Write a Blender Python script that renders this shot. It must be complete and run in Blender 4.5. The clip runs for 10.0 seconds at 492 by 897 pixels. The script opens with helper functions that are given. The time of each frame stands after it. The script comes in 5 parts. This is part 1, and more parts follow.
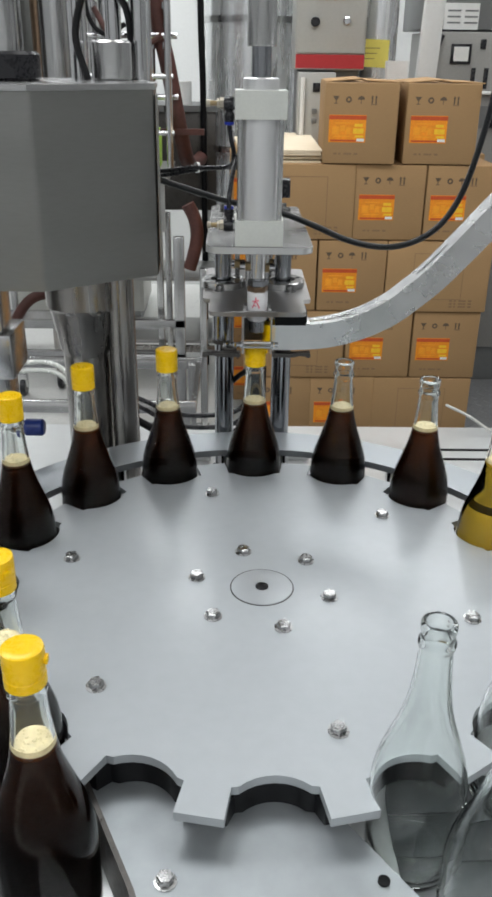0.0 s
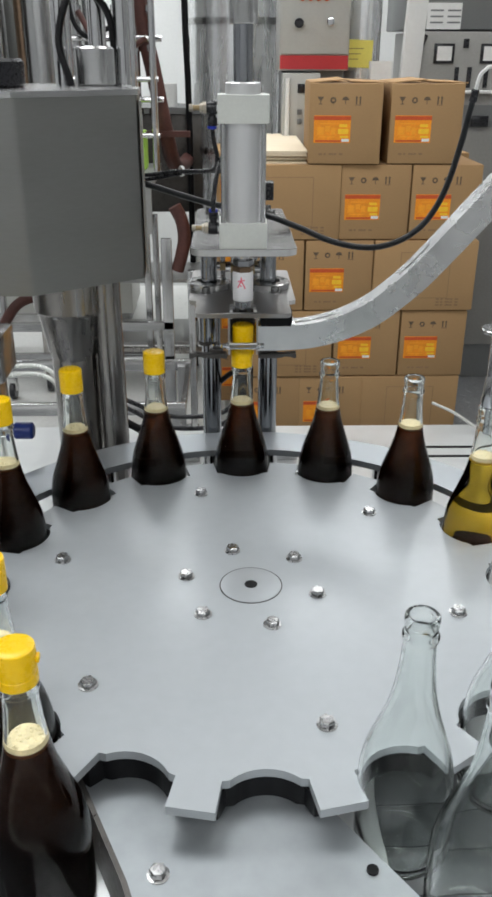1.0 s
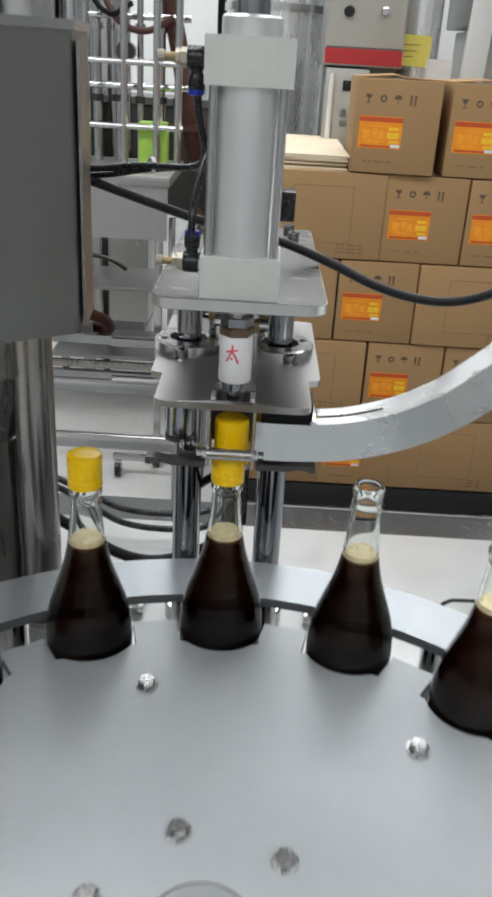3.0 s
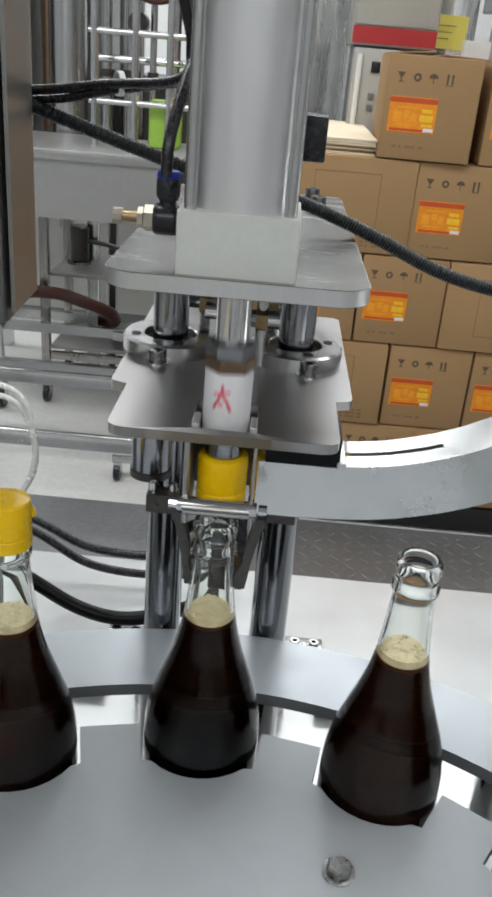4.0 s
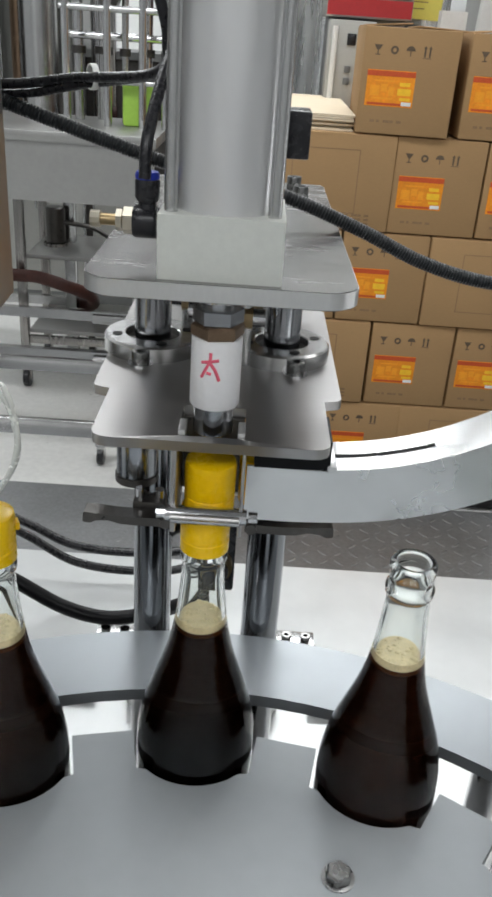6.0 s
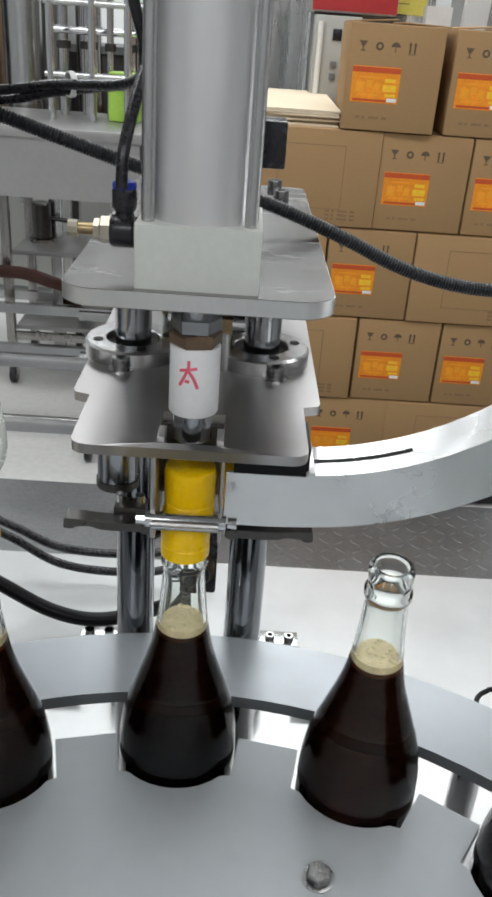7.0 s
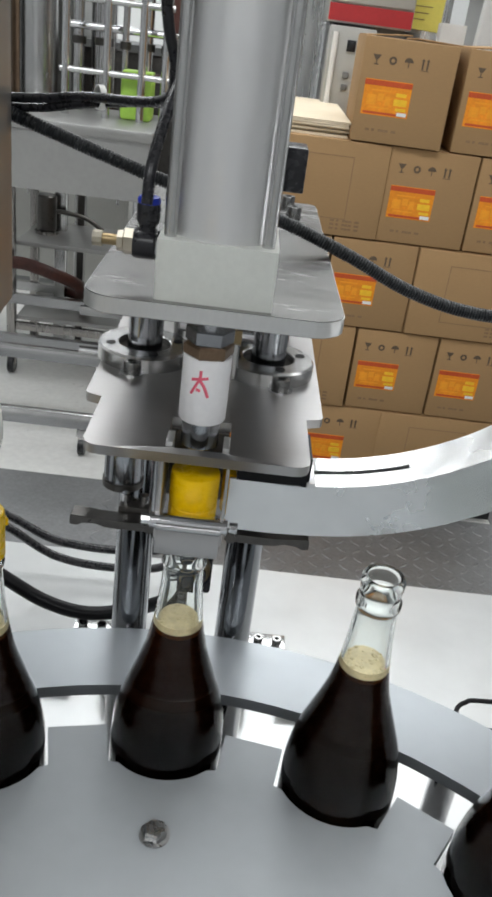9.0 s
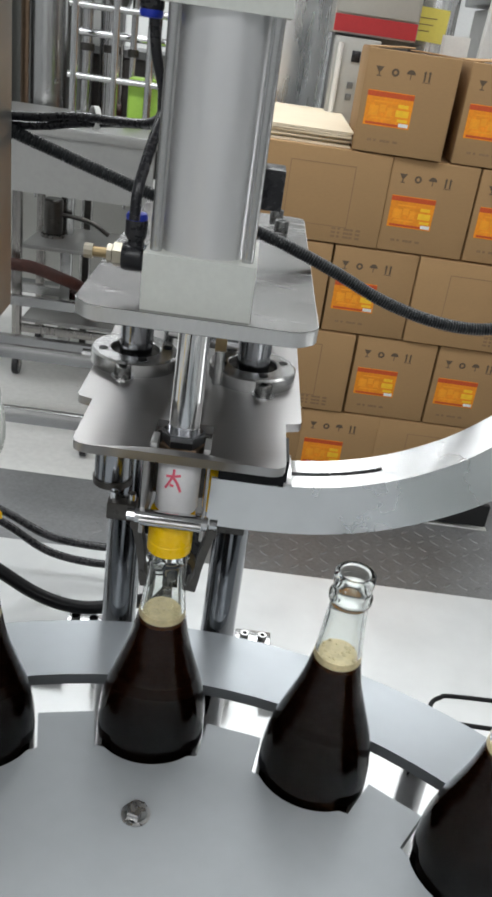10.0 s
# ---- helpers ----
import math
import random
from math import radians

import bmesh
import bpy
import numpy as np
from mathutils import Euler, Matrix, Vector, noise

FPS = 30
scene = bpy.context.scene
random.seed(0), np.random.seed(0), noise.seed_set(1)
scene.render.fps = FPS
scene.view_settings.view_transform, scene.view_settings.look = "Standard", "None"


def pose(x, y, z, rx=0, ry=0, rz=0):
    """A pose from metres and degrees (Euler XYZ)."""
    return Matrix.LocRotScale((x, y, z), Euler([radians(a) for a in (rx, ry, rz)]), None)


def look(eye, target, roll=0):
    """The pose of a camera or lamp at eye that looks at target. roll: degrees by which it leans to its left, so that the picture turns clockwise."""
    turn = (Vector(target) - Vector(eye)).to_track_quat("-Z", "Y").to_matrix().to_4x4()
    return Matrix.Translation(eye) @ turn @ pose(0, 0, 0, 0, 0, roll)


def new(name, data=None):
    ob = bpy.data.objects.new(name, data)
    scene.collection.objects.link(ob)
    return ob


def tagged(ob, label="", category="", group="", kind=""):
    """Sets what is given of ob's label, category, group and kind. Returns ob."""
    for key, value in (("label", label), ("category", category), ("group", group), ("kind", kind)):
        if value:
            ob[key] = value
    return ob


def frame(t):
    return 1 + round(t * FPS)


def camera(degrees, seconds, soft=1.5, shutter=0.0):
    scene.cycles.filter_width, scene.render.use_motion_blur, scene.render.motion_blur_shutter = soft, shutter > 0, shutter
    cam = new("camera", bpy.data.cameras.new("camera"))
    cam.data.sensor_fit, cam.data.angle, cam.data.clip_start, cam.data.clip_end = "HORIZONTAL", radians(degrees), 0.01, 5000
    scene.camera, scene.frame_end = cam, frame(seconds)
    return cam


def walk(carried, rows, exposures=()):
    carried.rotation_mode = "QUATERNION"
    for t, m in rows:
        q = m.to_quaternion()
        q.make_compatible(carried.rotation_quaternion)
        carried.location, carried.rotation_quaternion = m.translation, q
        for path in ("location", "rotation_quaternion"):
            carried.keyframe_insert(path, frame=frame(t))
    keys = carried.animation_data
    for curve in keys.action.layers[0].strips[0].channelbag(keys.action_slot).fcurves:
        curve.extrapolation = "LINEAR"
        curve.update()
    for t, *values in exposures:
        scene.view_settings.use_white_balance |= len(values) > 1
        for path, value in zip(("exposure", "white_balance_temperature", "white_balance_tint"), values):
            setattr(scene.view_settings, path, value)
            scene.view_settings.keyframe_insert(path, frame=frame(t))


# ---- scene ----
cam = camera(32.7, 10.0, soft=3.0, shutter=0.4)
PATH = [
    (0, (-0.032, -0.804, 1.502), (-0.006, 1.007, 0.654), 0.8),
    (0.5, (-0.024, -0.817, 1.507), (0.014, 0.994, 0.657), 0.6),
    (1, (-0.027, -0.816, 1.507), (0.019, 0.995, 0.66), 0.2),
    (1.5, (-0.025, -0.808, 1.506), (0.019, 1.003, 0.658), -0.1),
    (2, (-0.024, -0.754, 1.495), (0.024, 1.059, 0.651), -0.3),
    (2.5, (0.009, -0.556, 1.48), (0.046, 1.261, 0.644), -0.2),
    (2.7, (0.008, -0.469, 1.47), (0.036, 1.347, 0.63), 1.4),
    (3.8, (0.025, -0.142, 1.387), (-0.012, 1.674, 0.549), 5.2),
    (4, (0.017, -0.128, 1.381), (-0.011, 1.684, 0.535), 4.9),
    (4.5, (0.014, -0.124, 1.383), (0.002, 1.677, 0.514), 4.8),
    (5, (0.014, -0.12, 1.388), (0.015, 1.677, 0.508), 4.2),
    (5.5, (0.011, -0.11, 1.389), (0.018, 1.682, 0.501), 4.1),
    (7, (0.018, -0.11, 1.399), (0.061, 1.673, 0.494), 4.2),
    (7.5, (0.015, -0.112, 1.404), (0.069, 1.668, 0.494), 4.5),
    (8, (0.012, -0.114, 1.409), (0.077, 1.667, 0.501), 4.6),
    (8.5, (0.013, -0.115, 1.413), (0.084, 1.668, 0.51), 4.9),
    (9, (0.009, -0.126, 1.411), (0.074, 1.658, 0.511), 7.6),
    (9.5, (0.017, -0.143, 1.417), (0.08, 1.644, 0.521), 8.5),
    (10, (0.023, -0.154, 1.425), (0.077, 1.636, 0.533), 8.3),
]
walk(cam, [(t, look(eye, target, roll)) for t, eye, target, roll in PATH])

# ---- world, lights ----
FLOOR, TABLE, DISC = -0.10, 0.865, 0.95
world = bpy.data.worlds.new("world")
scene.world = world
world.use_nodes = True
world.node_tree.nodes["Background"].inputs[0].default_value = (0.9, 0.95, 1.0, 1)
world.node_tree.nodes["Background"].inputs[1].default_value = 0.03
LAMP_WATTS = 31.0
LAMPS = [(-1.4, -2.5, 1.05), (1.4, -2.5, 0.80), (-1.4, 0.9, 1.25), (1.4, 0.9, 0.36), (-1.9, 4.3, 1.9), (0.5, 3.5, 1.5), (2.9, 4.2, 0.1)]
CEIL = 3.4
for lx, ly, share_of in LAMPS:
    data = bpy.data.lights.new("ceiling_lamp", "AREA")
    data.shape, data.size, data.size_y, data.energy, data.color = "RECTANGLE", 2.2, 0.9, LAMP_WATTS * share_of, (0.95, 0.99, 1.015)
    lamp = new("ceiling_lamp", data)
    lamp.matrix_basis = pose(lx, ly, CEIL - 0.075)


# ---- materials ----
def material(name, base, rough=0.5, metal=0.0, vary=0.12, scale=30.0, fine=240.0, bump=0.0, stretch=(1, 1, 1), rough_vary=0.08,
             transmission=0.0, ior=1.45, emit=0.0, coat=0.0, coat_rough=0.05, per_object=0.0, spec=0.5, dent=0.0, dent_scale=12.0, turned=0.0):
    """A surface with colour and roughness that vary at two scales, and fine relief."""
    m = bpy.data.materials.new(name)
    m.use_nodes = True
    nt = m.node_tree
    nodes, links = nt.nodes, nt.links
    b = nodes["Principled BSDF"]
    b.inputs["Base Color"].default_value = (*base, 1)
    b.inputs["Roughness"].default_value, b.inputs["Metallic"].default_value = rough, metal
    b.inputs["IOR"].default_value, b.inputs["Transmission Weight"].default_value = ior, transmission
    b.inputs["Coat Weight"].default_value, b.inputs["Coat Roughness"].default_value = coat, coat_rough
    if turned:   # lathe-turned or spun finish: the gloss spreads across the turning marks
        tangent = nodes.new("ShaderNodeTangent")
        tangent.direction_type, tangent.axis = "RADIAL", "Z"
        b.inputs["Anisotropic"].default_value = turned
        links.new(tangent.outputs[0], b.inputs["Tangent"])
    b.inputs["Specular IOR Level"].default_value = spec
    if emit:
        b.inputs["Emission Color"].default_value, b.inputs["Emission Strength"].default_value = (*base, 1), emit
    co = nodes.new("ShaderNodeTexCoord")
    mp = nodes.new("ShaderNodeMapping")
    mp.inputs["Scale"].default_value = stretch
    links.new(co.outputs["Object"], mp.inputs["Vector"])
    big, small = nodes.new("ShaderNodeTexNoise"), nodes.new("ShaderNodeTexNoise")
    big.inputs["Scale"].default_value, big.inputs["Detail"].default_value = scale, 4
    small.inputs["Scale"].default_value, small.inputs["Detail"].default_value = fine, 3
    links.new(mp.outputs["Vector"], big.inputs["Vector"])
    links.new(mp.outputs["Vector"], small.inputs["Vector"])
    mix = nodes.new("ShaderNodeMath")
    mix.operation = "MULTIPLY_ADD"
    links.new(small.outputs["Fac"], mix.inputs[0])
    mix.inputs[1].default_value = 0.5
    half = nodes.new("ShaderNodeMath")
    half.operation = "MULTIPLY"
    links.new(big.outputs["Fac"], half.inputs[0])
    half.inputs[1].default_value = 0.5
    links.new(half.outputs[0], mix.inputs[2])
    source = mix.outputs[0]
    if vary:
        ramp = nodes.new("ShaderNodeValToRGB")
        ramp.color_ramp.elements[0].position, ramp.color_ramp.elements[1].position = 0.3, 0.7
        ramp.color_ramp.elements[0].color = (*[c * (1 - vary) for c in base], 1)
        ramp.color_ramp.elements[1].color = (*[min(1, c * (1 + vary)) for c in base], 1)
        links.new(source, ramp.inputs[0])
        out = ramp.outputs[0]
        if per_object:
            info, hsv, rng = nodes.new("ShaderNodeObjectInfo"), nodes.new("ShaderNodeHueSaturation"), nodes.new("ShaderNodeMapRange")
            rng.inputs["To Min"].default_value, rng.inputs["To Max"].default_value = 1 - per_object, 1 + per_object
            links.new(info.outputs["Random"], rng.inputs["Value"])
            links.new(rng.outputs[0], hsv.inputs["Value"])
            links.new(out, hsv.inputs["Color"])
            out = hsv.outputs[0]
        links.new(out, b.inputs["Base Color"])
    if rough_vary:
        rr = nodes.new("ShaderNodeMapRange")
        rr.inputs["From Min"].default_value, rr.inputs["From Max"].default_value = 0.3, 0.7
        rr.inputs["To Min"].default_value, rr.inputs["To Max"].default_value = max(0.0, rough - rough_vary), min(1, rough + rough_vary)
        links.new(source, rr.inputs["Value"])
        links.new(rr.outputs[0], b.inputs["Roughness"])
    relief = None
    if dent:   # shallow hammered unevenness of sheet metal
        wave, dn = nodes.new("ShaderNodeTexNoise"), nodes.new("ShaderNodeBump")
        wave.inputs["Scale"].default_value, wave.inputs["Detail"].default_value = dent_scale, 2
        links.new(mp.outputs["Vector"], wave.inputs["Vector"])
        dn.inputs["Strength"].default_value, dn.inputs["Distance"].default_value = 1.0, dent
        links.new(wave.outputs["Fac"], dn.inputs["Height"])
        relief = dn.outputs[0]
    if bump:
        bp = nodes.new("ShaderNodeBump")
        bp.inputs["Strength"].default_value, bp.inputs["Distance"].default_value = bump, 0.001
        links.new(source, bp.inputs["Height"])
        if relief:
            links.new(relief, bp.inputs["Normal"])
        relief = bp.outputs[0]
    if relief:
        links.new(relief, b.inputs["Normal"])
    return m


def liquid(name, thick, thin, low, high, rough=0.0, ior=1.01, swirl=0.0, clear=1.0):
    """A clear tinted liquid: deep in the body, paler where the bottle narrows."""
    m = bpy.data.materials.new(name)
    m.use_nodes = True
    nodes, links = m.node_tree.nodes, m.node_tree.links
    b = nodes["Principled BSDF"]
    b.inputs["Transmission Weight"].default_value, b.inputs["IOR"].default_value, b.inputs["Roughness"].default_value = clear, ior, rough
    co, sep, cloud = nodes.new("ShaderNodeTexCoord"), nodes.new("ShaderNodeSeparateXYZ"), nodes.new("ShaderNodeTexNoise")
    cloud.inputs["Scale"].default_value, cloud.inputs["Detail"].default_value, cloud.inputs["Distortion"].default_value = 22, 3, 1.5
    links.new(co.outputs["Object"], sep.inputs[0])
    links.new(co.outputs["Object"], cloud.inputs["Vector"])
    rise = nodes.new("ShaderNodeMapRange")
    rise.inputs["From Min"].default_value, rise.inputs["From Max"].default_value = low, high
    links.new(sep.outputs["Z"], rise.inputs["Value"])
    stir = nodes.new("ShaderNodeMath")
    stir.operation = "MULTIPLY_ADD"
    links.new(cloud.outputs["Fac"], stir.inputs[0])
    stir.inputs[1].default_value = 0.5
    shift = nodes.new("ShaderNodeMath")
    shift.operation = "SUBTRACT"
    links.new(rise.outputs[0], shift.inputs[0])
    shift.inputs[1].default_value = 0.25
    links.new(shift.outputs[0], stir.inputs[2])
    ramp = nodes.new("ShaderNodeValToRGB")
    ramp.color_ramp.elements[0].color, ramp.color_ramp.elements[1].color = (*thick, 1), (*thin, 1)
    links.new(stir.outputs[0], ramp.inputs[0])
    links.new(ramp.outputs[0], b.inputs["Base Color"])
    if swirl:
        stirred = nodes.new("ShaderNodeBump")
        stirred.inputs["Strength"].default_value, stirred.inputs["Distance"].default_value = 1.0, swirl
        links.new(cloud.outputs["Fac"], stirred.inputs["Height"])
        links.new(stirred.outputs[0], b.inputs["Normal"])
    return m


DISC_STEEL = material("satin_steel_sheet", (0.405, 0.432, 0.452), 0.40, 0.18, 0.04, 4, 60, 0.0, rough_vary=0.03, coat=0.15, coat_rough=0.14)
DIVIDER_STEEL = material("worn_divider_steel", (0.33, 0.355, 0.37), 0.36, 0.5, 0.10, 9, 50, 0.0, rough_vary=0.06)
HUB = material("turned_steel_cover", (0.42, 0.445, 0.465), 0.32, 0.35, 0.03, 6, 60, 0.0, rough_vary=0.02, turned=0.6)
STEEL = material("brushed_steel", (0.56, 0.56, 0.56), 0.24, 1.0, 0.04, 12, 60, 0.0, (1, 1, 0.3), rough_vary=0.04)
PLATE_STEEL = material("ground_steel_plate", (0.43, 0.42, 0.415), 0.34, 1.0, 0.05, 9, 60, 0.0, (1, 5, 1), rough_vary=0.06)
UPPER_STEEL = material("ground_top_plate", (0.31, 0.305, 0.30), 0.25, 1.0, 0.06, 7, 50, 0.0, (1, 6, 1), rough_vary=0.05)
# paler than the plates: light on the upper plate's edge is in this colour
EDGE_STEEL = material("pale_edge_steel", (0.66, 0.66, 0.655), 0.42, 0.85, 0.05, 20, 120, 0.0, (4, 4, 1), rough_vary=0.05)
NICKEL = material("dull_nickel_fitting", (0.50, 0.46, 0.38), 0.40, 1.0, 0.10, 40, 200, 0.0)
CHROME = material("polished_steel", (0.66, 0.66, 0.67), 0.10, 1.0, 0.05, 20, 200, 0.0, rough_vary=0.04)
BOLT = material("zinc_plated_bolt", (0.40, 0.40, 0.40), 0.28, 1.0, 0.06, 30, 120, 0.0)
SOCKET = material("grey_socket_screw", (0.24, 0.24, 0.235), 0.24, 1.0, 0.08, 30, 120, 0.0)
DARK_STEEL = material("oiled_dark_steel", (0.085, 0.080, 0.075), 0.32, 0.7, 0.2, 40, 200, 0.03)
COLUMN_STEEL = material("ground_column_steel", (0.34, 0.35, 0.37), 0.16, 1.0, 0.10, 10, 120, 0.0, (1, 1, 0.05), rough_vary=0.04)
ALLOY = material("anodised_aluminium", (0.78, 0.78, 0.785), 0.30, 0.70, 0.03, 8, 90, 0.0, (1, 1, 0.2), rough_vary=0.03)
CAST = material("painted_cast_end_block", (0.66, 0.675, 0.635), 0.42, 0.1, 0.05, 30, 300, 0.06)
HOUSING = material("brushed_steel_housing", (0.27, 0.27, 0.26), 0.36, 0.85, 0.05, 3, 60, 0.0, (1, 1, 5), rough_vary=0.04, dent=0.002, dent_scale=5)
CHUTE = material("scuffed_sheet_aluminium", (0.70, 0.705, 0.705), 0.27, 0.92, 0.08, 8, 36, 0.0, rough_vary=0.035, dent=0.009, dent_scale=6)
TABLE_STEEL = material("white_worn_steel_top", (0.70, 0.715, 0.715), 0.33, 0.55, 0.05, 5, 40, 0.0, rough_vary=0.05, dent=0.0006, dent_scale=4)
BENCH_STEEL = material("dull_bench_steel", (0.36, 0.36, 0.35), 0.34, 0.55, 0.06, 5, 60, 0.0, (1, 4, 1), rough_vary=0.06)
RING = material("grey_ring_guide", (0.35, 0.375, 0.395), 0.36, 0.6, 0.04, 6, 60, 0.0)
# rubber parts, and the discs that paint shade in holes and sockets
BLACK = material("black_rubber_and_hole_shade", (0.006, 0.006, 0.007), 0.36, 0.0, 0.3, 60, 300, 0.02, spec=0.2)
CONDUIT = material("black_ribbed_conduit", (0.010, 0.012, 0.014), 0.34, 0.0, 0.2, 60, 300, 0.0, spec=0.6)
GLOSS_BLACK = material("black_nylon", (0.015, 0.015, 0.018), 0.28, 0.0, 0.2, 60, 300, 0.0)
BLUE = material("blue_release_ring", (0.012, 0.035, 0.42), 0.35, 0.0, 0.1, 40, 200)
DARK_BLUE = material("dark_blue_plastic", (0.012, 0.03, 0.17), 0.35, 0.0, 0.1, 40, 200)
POST_STEEL = material("dull_steel_post", (0.36, 0.345, 0.33), 0.26, 1.0, 0.10, 8, 60, 0.0, (1, 1, 0.06), rough_vary=0.06)
BRASS = material("brass", (0.36, 0.27, 0.15), 0.34, 1.0, 0.15, 50, 300, 0.05)
BRONZE = material("bronze_nut", (0.22, 0.15, 0.10), 0.36, 0.9, 0.2, 50, 300, 0.08)
NYLON = material("white_nylon", (0.80, 0.79, 0.80), 0.38, 0.0, 0.04, 40, 300, 0.05)
RED_INK = material("red_marker_ink", (0.80, 0.13, 0.20), 0.6, 0.0, 0.15, 80, 300)
YELLOW = material("yellow_cap_plastic", (1.0, 0.605, 0.001), 0.29, 0.0, 0.04, 60, 300, 0.02)
GLASS = material("clear_bottle_glass", (0.955, 0.982, 0.97), 0.02, 0.0, 0.0, transmission=1.0, ior=1.35, rough_vary=0.0)
SAUCE = liquid("dark_brown_sauce", (0.0030, 0.0018, 0.0014), (0.070, 0.022, 0.009), 0.10, 0.20, clear=0.84)
SAUCE_RED = liquid("reddish_brown_sauce", (0.0052, 0.0022, 0.0015), (0.10, 0.028, 0.010), 0.10, 0.20, clear=0.84)
AMBER = liquid("swirling_amber_liquid", (0.10, 0.045, 0.003), (0.62, 0.40, 0.035), -0.03, 0.13, 0.03, 1.02, 0.003)
FOAM = material("pale_foam", (0.70, 0.585, 0.34), 0.45, 0.0, 0.22, 160, 900, 0.8)
CARTON = material("brown_cardboard", (0.385, 0.236, 0.110), 0.85, 0.0, 0.06, 3, 70, 0.08, (1, 1, 3), per_object=0.07)
CARTON_IN = material("cardboard_shadowed_inside", (0.42, 0.27, 0.14), 0.9, 0.0, 0.08, 8, 90)
# printed marks, and the painted shade in the open carton tops
INK_AND_SHADE = material("dark_print_and_shade", (0.12, 0.085, 0.055), 0.8, 0.0, 0.3, 60, 300)
FADED_INK = material("faded_print", (0.27, 0.17, 0.09), 0.85, 0.0, 0.15, 60, 300)
ORANGE = material("orange_sticker", (0.88, 0.29, 0.012), 0.6, 0.0, 0.18, 25, 120, per_object=0.05)
STICKER_RED = material("red_sticker_band", (0.58, 0.085, 0.02), 0.6, 0.0, 0.15, 40, 200)
PALE = material("pale_print", (0.93, 0.36, 0.022), 0.7, 0.0, 0.1, 60, 200)
STICKER_YELLOW = material("yellow_print", (0.95, 0.55, 0.03), 0.7, 0.0, 0.1, 60, 200)
WHITE_WALL = material("white_painted_wall", (0.70, 0.71, 0.70), 0.7, 0.0, 0.04, 2, 60, 0.05)
HALL = material("grey_hall_cladding", (0.36, 0.365, 0.37), 0.6, 0.0, 0.08, 2, 50, 0.05)
FRONT_HALL = material("mid_grey_hall_cladding", (0.40, 0.405, 0.41), 0.6, 0.0, 0.10, 2, 50, 0.05)
TANK = material("bright_tank_steel", (0.84, 0.85, 0.86), 0.26, 0.8, 0.05, 3, 40, 0.0, (1, 1, 0.1), rough_vary=0.08, dent=0.006, dent_scale=7)
CONSOLE = material("beige_grey_console_paint", (0.28, 0.275, 0.26), 0.45, 0.1, 0.10, 6, 90, 0.03)
CEILING = material("grey_roof_panel", (0.33, 0.335, 0.34), 0.8, 0.0, 0.06, 1.5, 40, 0.03)
FLOOR_MAT = material("pale_sealed_floor", (0.74, 0.74, 0.72), 0.34, 0.0, 0.10, 2.2, 40, 0.04)
CHECKER = material("grey_tread_plate", (0.27, 0.275, 0.28), 0.46, 0.45, 0.22, 5, 90, 0.04)
CABINET = material("light_grey_cabinet_paint", (0.45, 0.45, 0.425), 0.45, 0.0, 0.05, 4, 120, 0.03)
CABINET_DARK = material("grey_panel_paint", (0.19, 0.195, 0.195), 0.45, 0.2, 0.08, 4, 120, 0.03)
RED = material("red_painted_band", (0.50, 0.035, 0.04), 0.5, 0.0, 0.08, 20, 120)
RUST = material("red_brown_hose", (0.075, 0.026, 0.020), 0.5, 0.0, 0.35, 14, 100, 0.1)
NOTE = material("yellow_paper", (0.82, 0.72, 0.16), 0.8, 0.0, 0.05, 20, 100)
PAPER = material("white_paper", (0.80, 0.80, 0.78), 0.8, 0.0, 0.05, 20, 100)
BELT = material("dark_conveyor_slat", (0.07, 0.075, 0.078), 0.4, 0.2, 0.15, 12, 90)
LIME = material("lime_green_plastic", (0.40, 0.66, 0.10), 0.45, 0.0, 0.08, 10, 80)
CLEAR_HOSE = material("milky_clear_hose", (0.82, 0.84, 0.80), 0.25, 0.0, 0.06, 20, 100, transmission=0.35)
# dark pallet colour, with the shade below the cartons darkened into it
WOOD = material("black_pallet_and_shade", (0.016, 0.016, 0.017), 0.6, 0.0, 0.25, 12, 80, 0.2, (1, 8, 8))
CREAM = material("cream_flat_cartons", (0.74, 0.64, 0.48), 0.85, 0.0, 0.06, 10, 90, 0.05)
PINK = material("pink_strap", (0.85, 0.20, 0.32), 0.5, 0.0, 0.1, 30, 200)
GLOW = material("lamp_diffuser", (1.0, 0.985, 0.96), 0.5, 0.0, 0.0, emit=2.5, rough_vary=0.0)


# ---- mesh helpers ----
def box(bm, x0, x1, y0, y1, z0, z1, m=None, bevel=0.0):
    vs = [bm.verts.new((x, y, z)) for z in (z0, z1) for y in (y0, y1) for x in (x0, x1)]
    fs = [bm.faces.new([vs[i] for i in f]) for f in ((0, 2, 3, 1), (4, 5, 7, 6), (0, 1, 5, 4), (2, 6, 7, 3), (0, 4, 6, 2), (1, 3, 7, 5))]
    if bevel:
        es = list({e for f in fs for e in f.edges})
        got = bmesh.ops.bevel(bm, geom=es, offset=bevel, segments=2, affect="EDGES", profile=0.5)
        vs = list({v for f in got["faces"] for v in f.verts} | {v for v in vs if v.is_valid})
    if m is not None:
        bmesh.ops.transform(bm, matrix=m, verts=[v for v in vs if v.is_valid])
    return bm


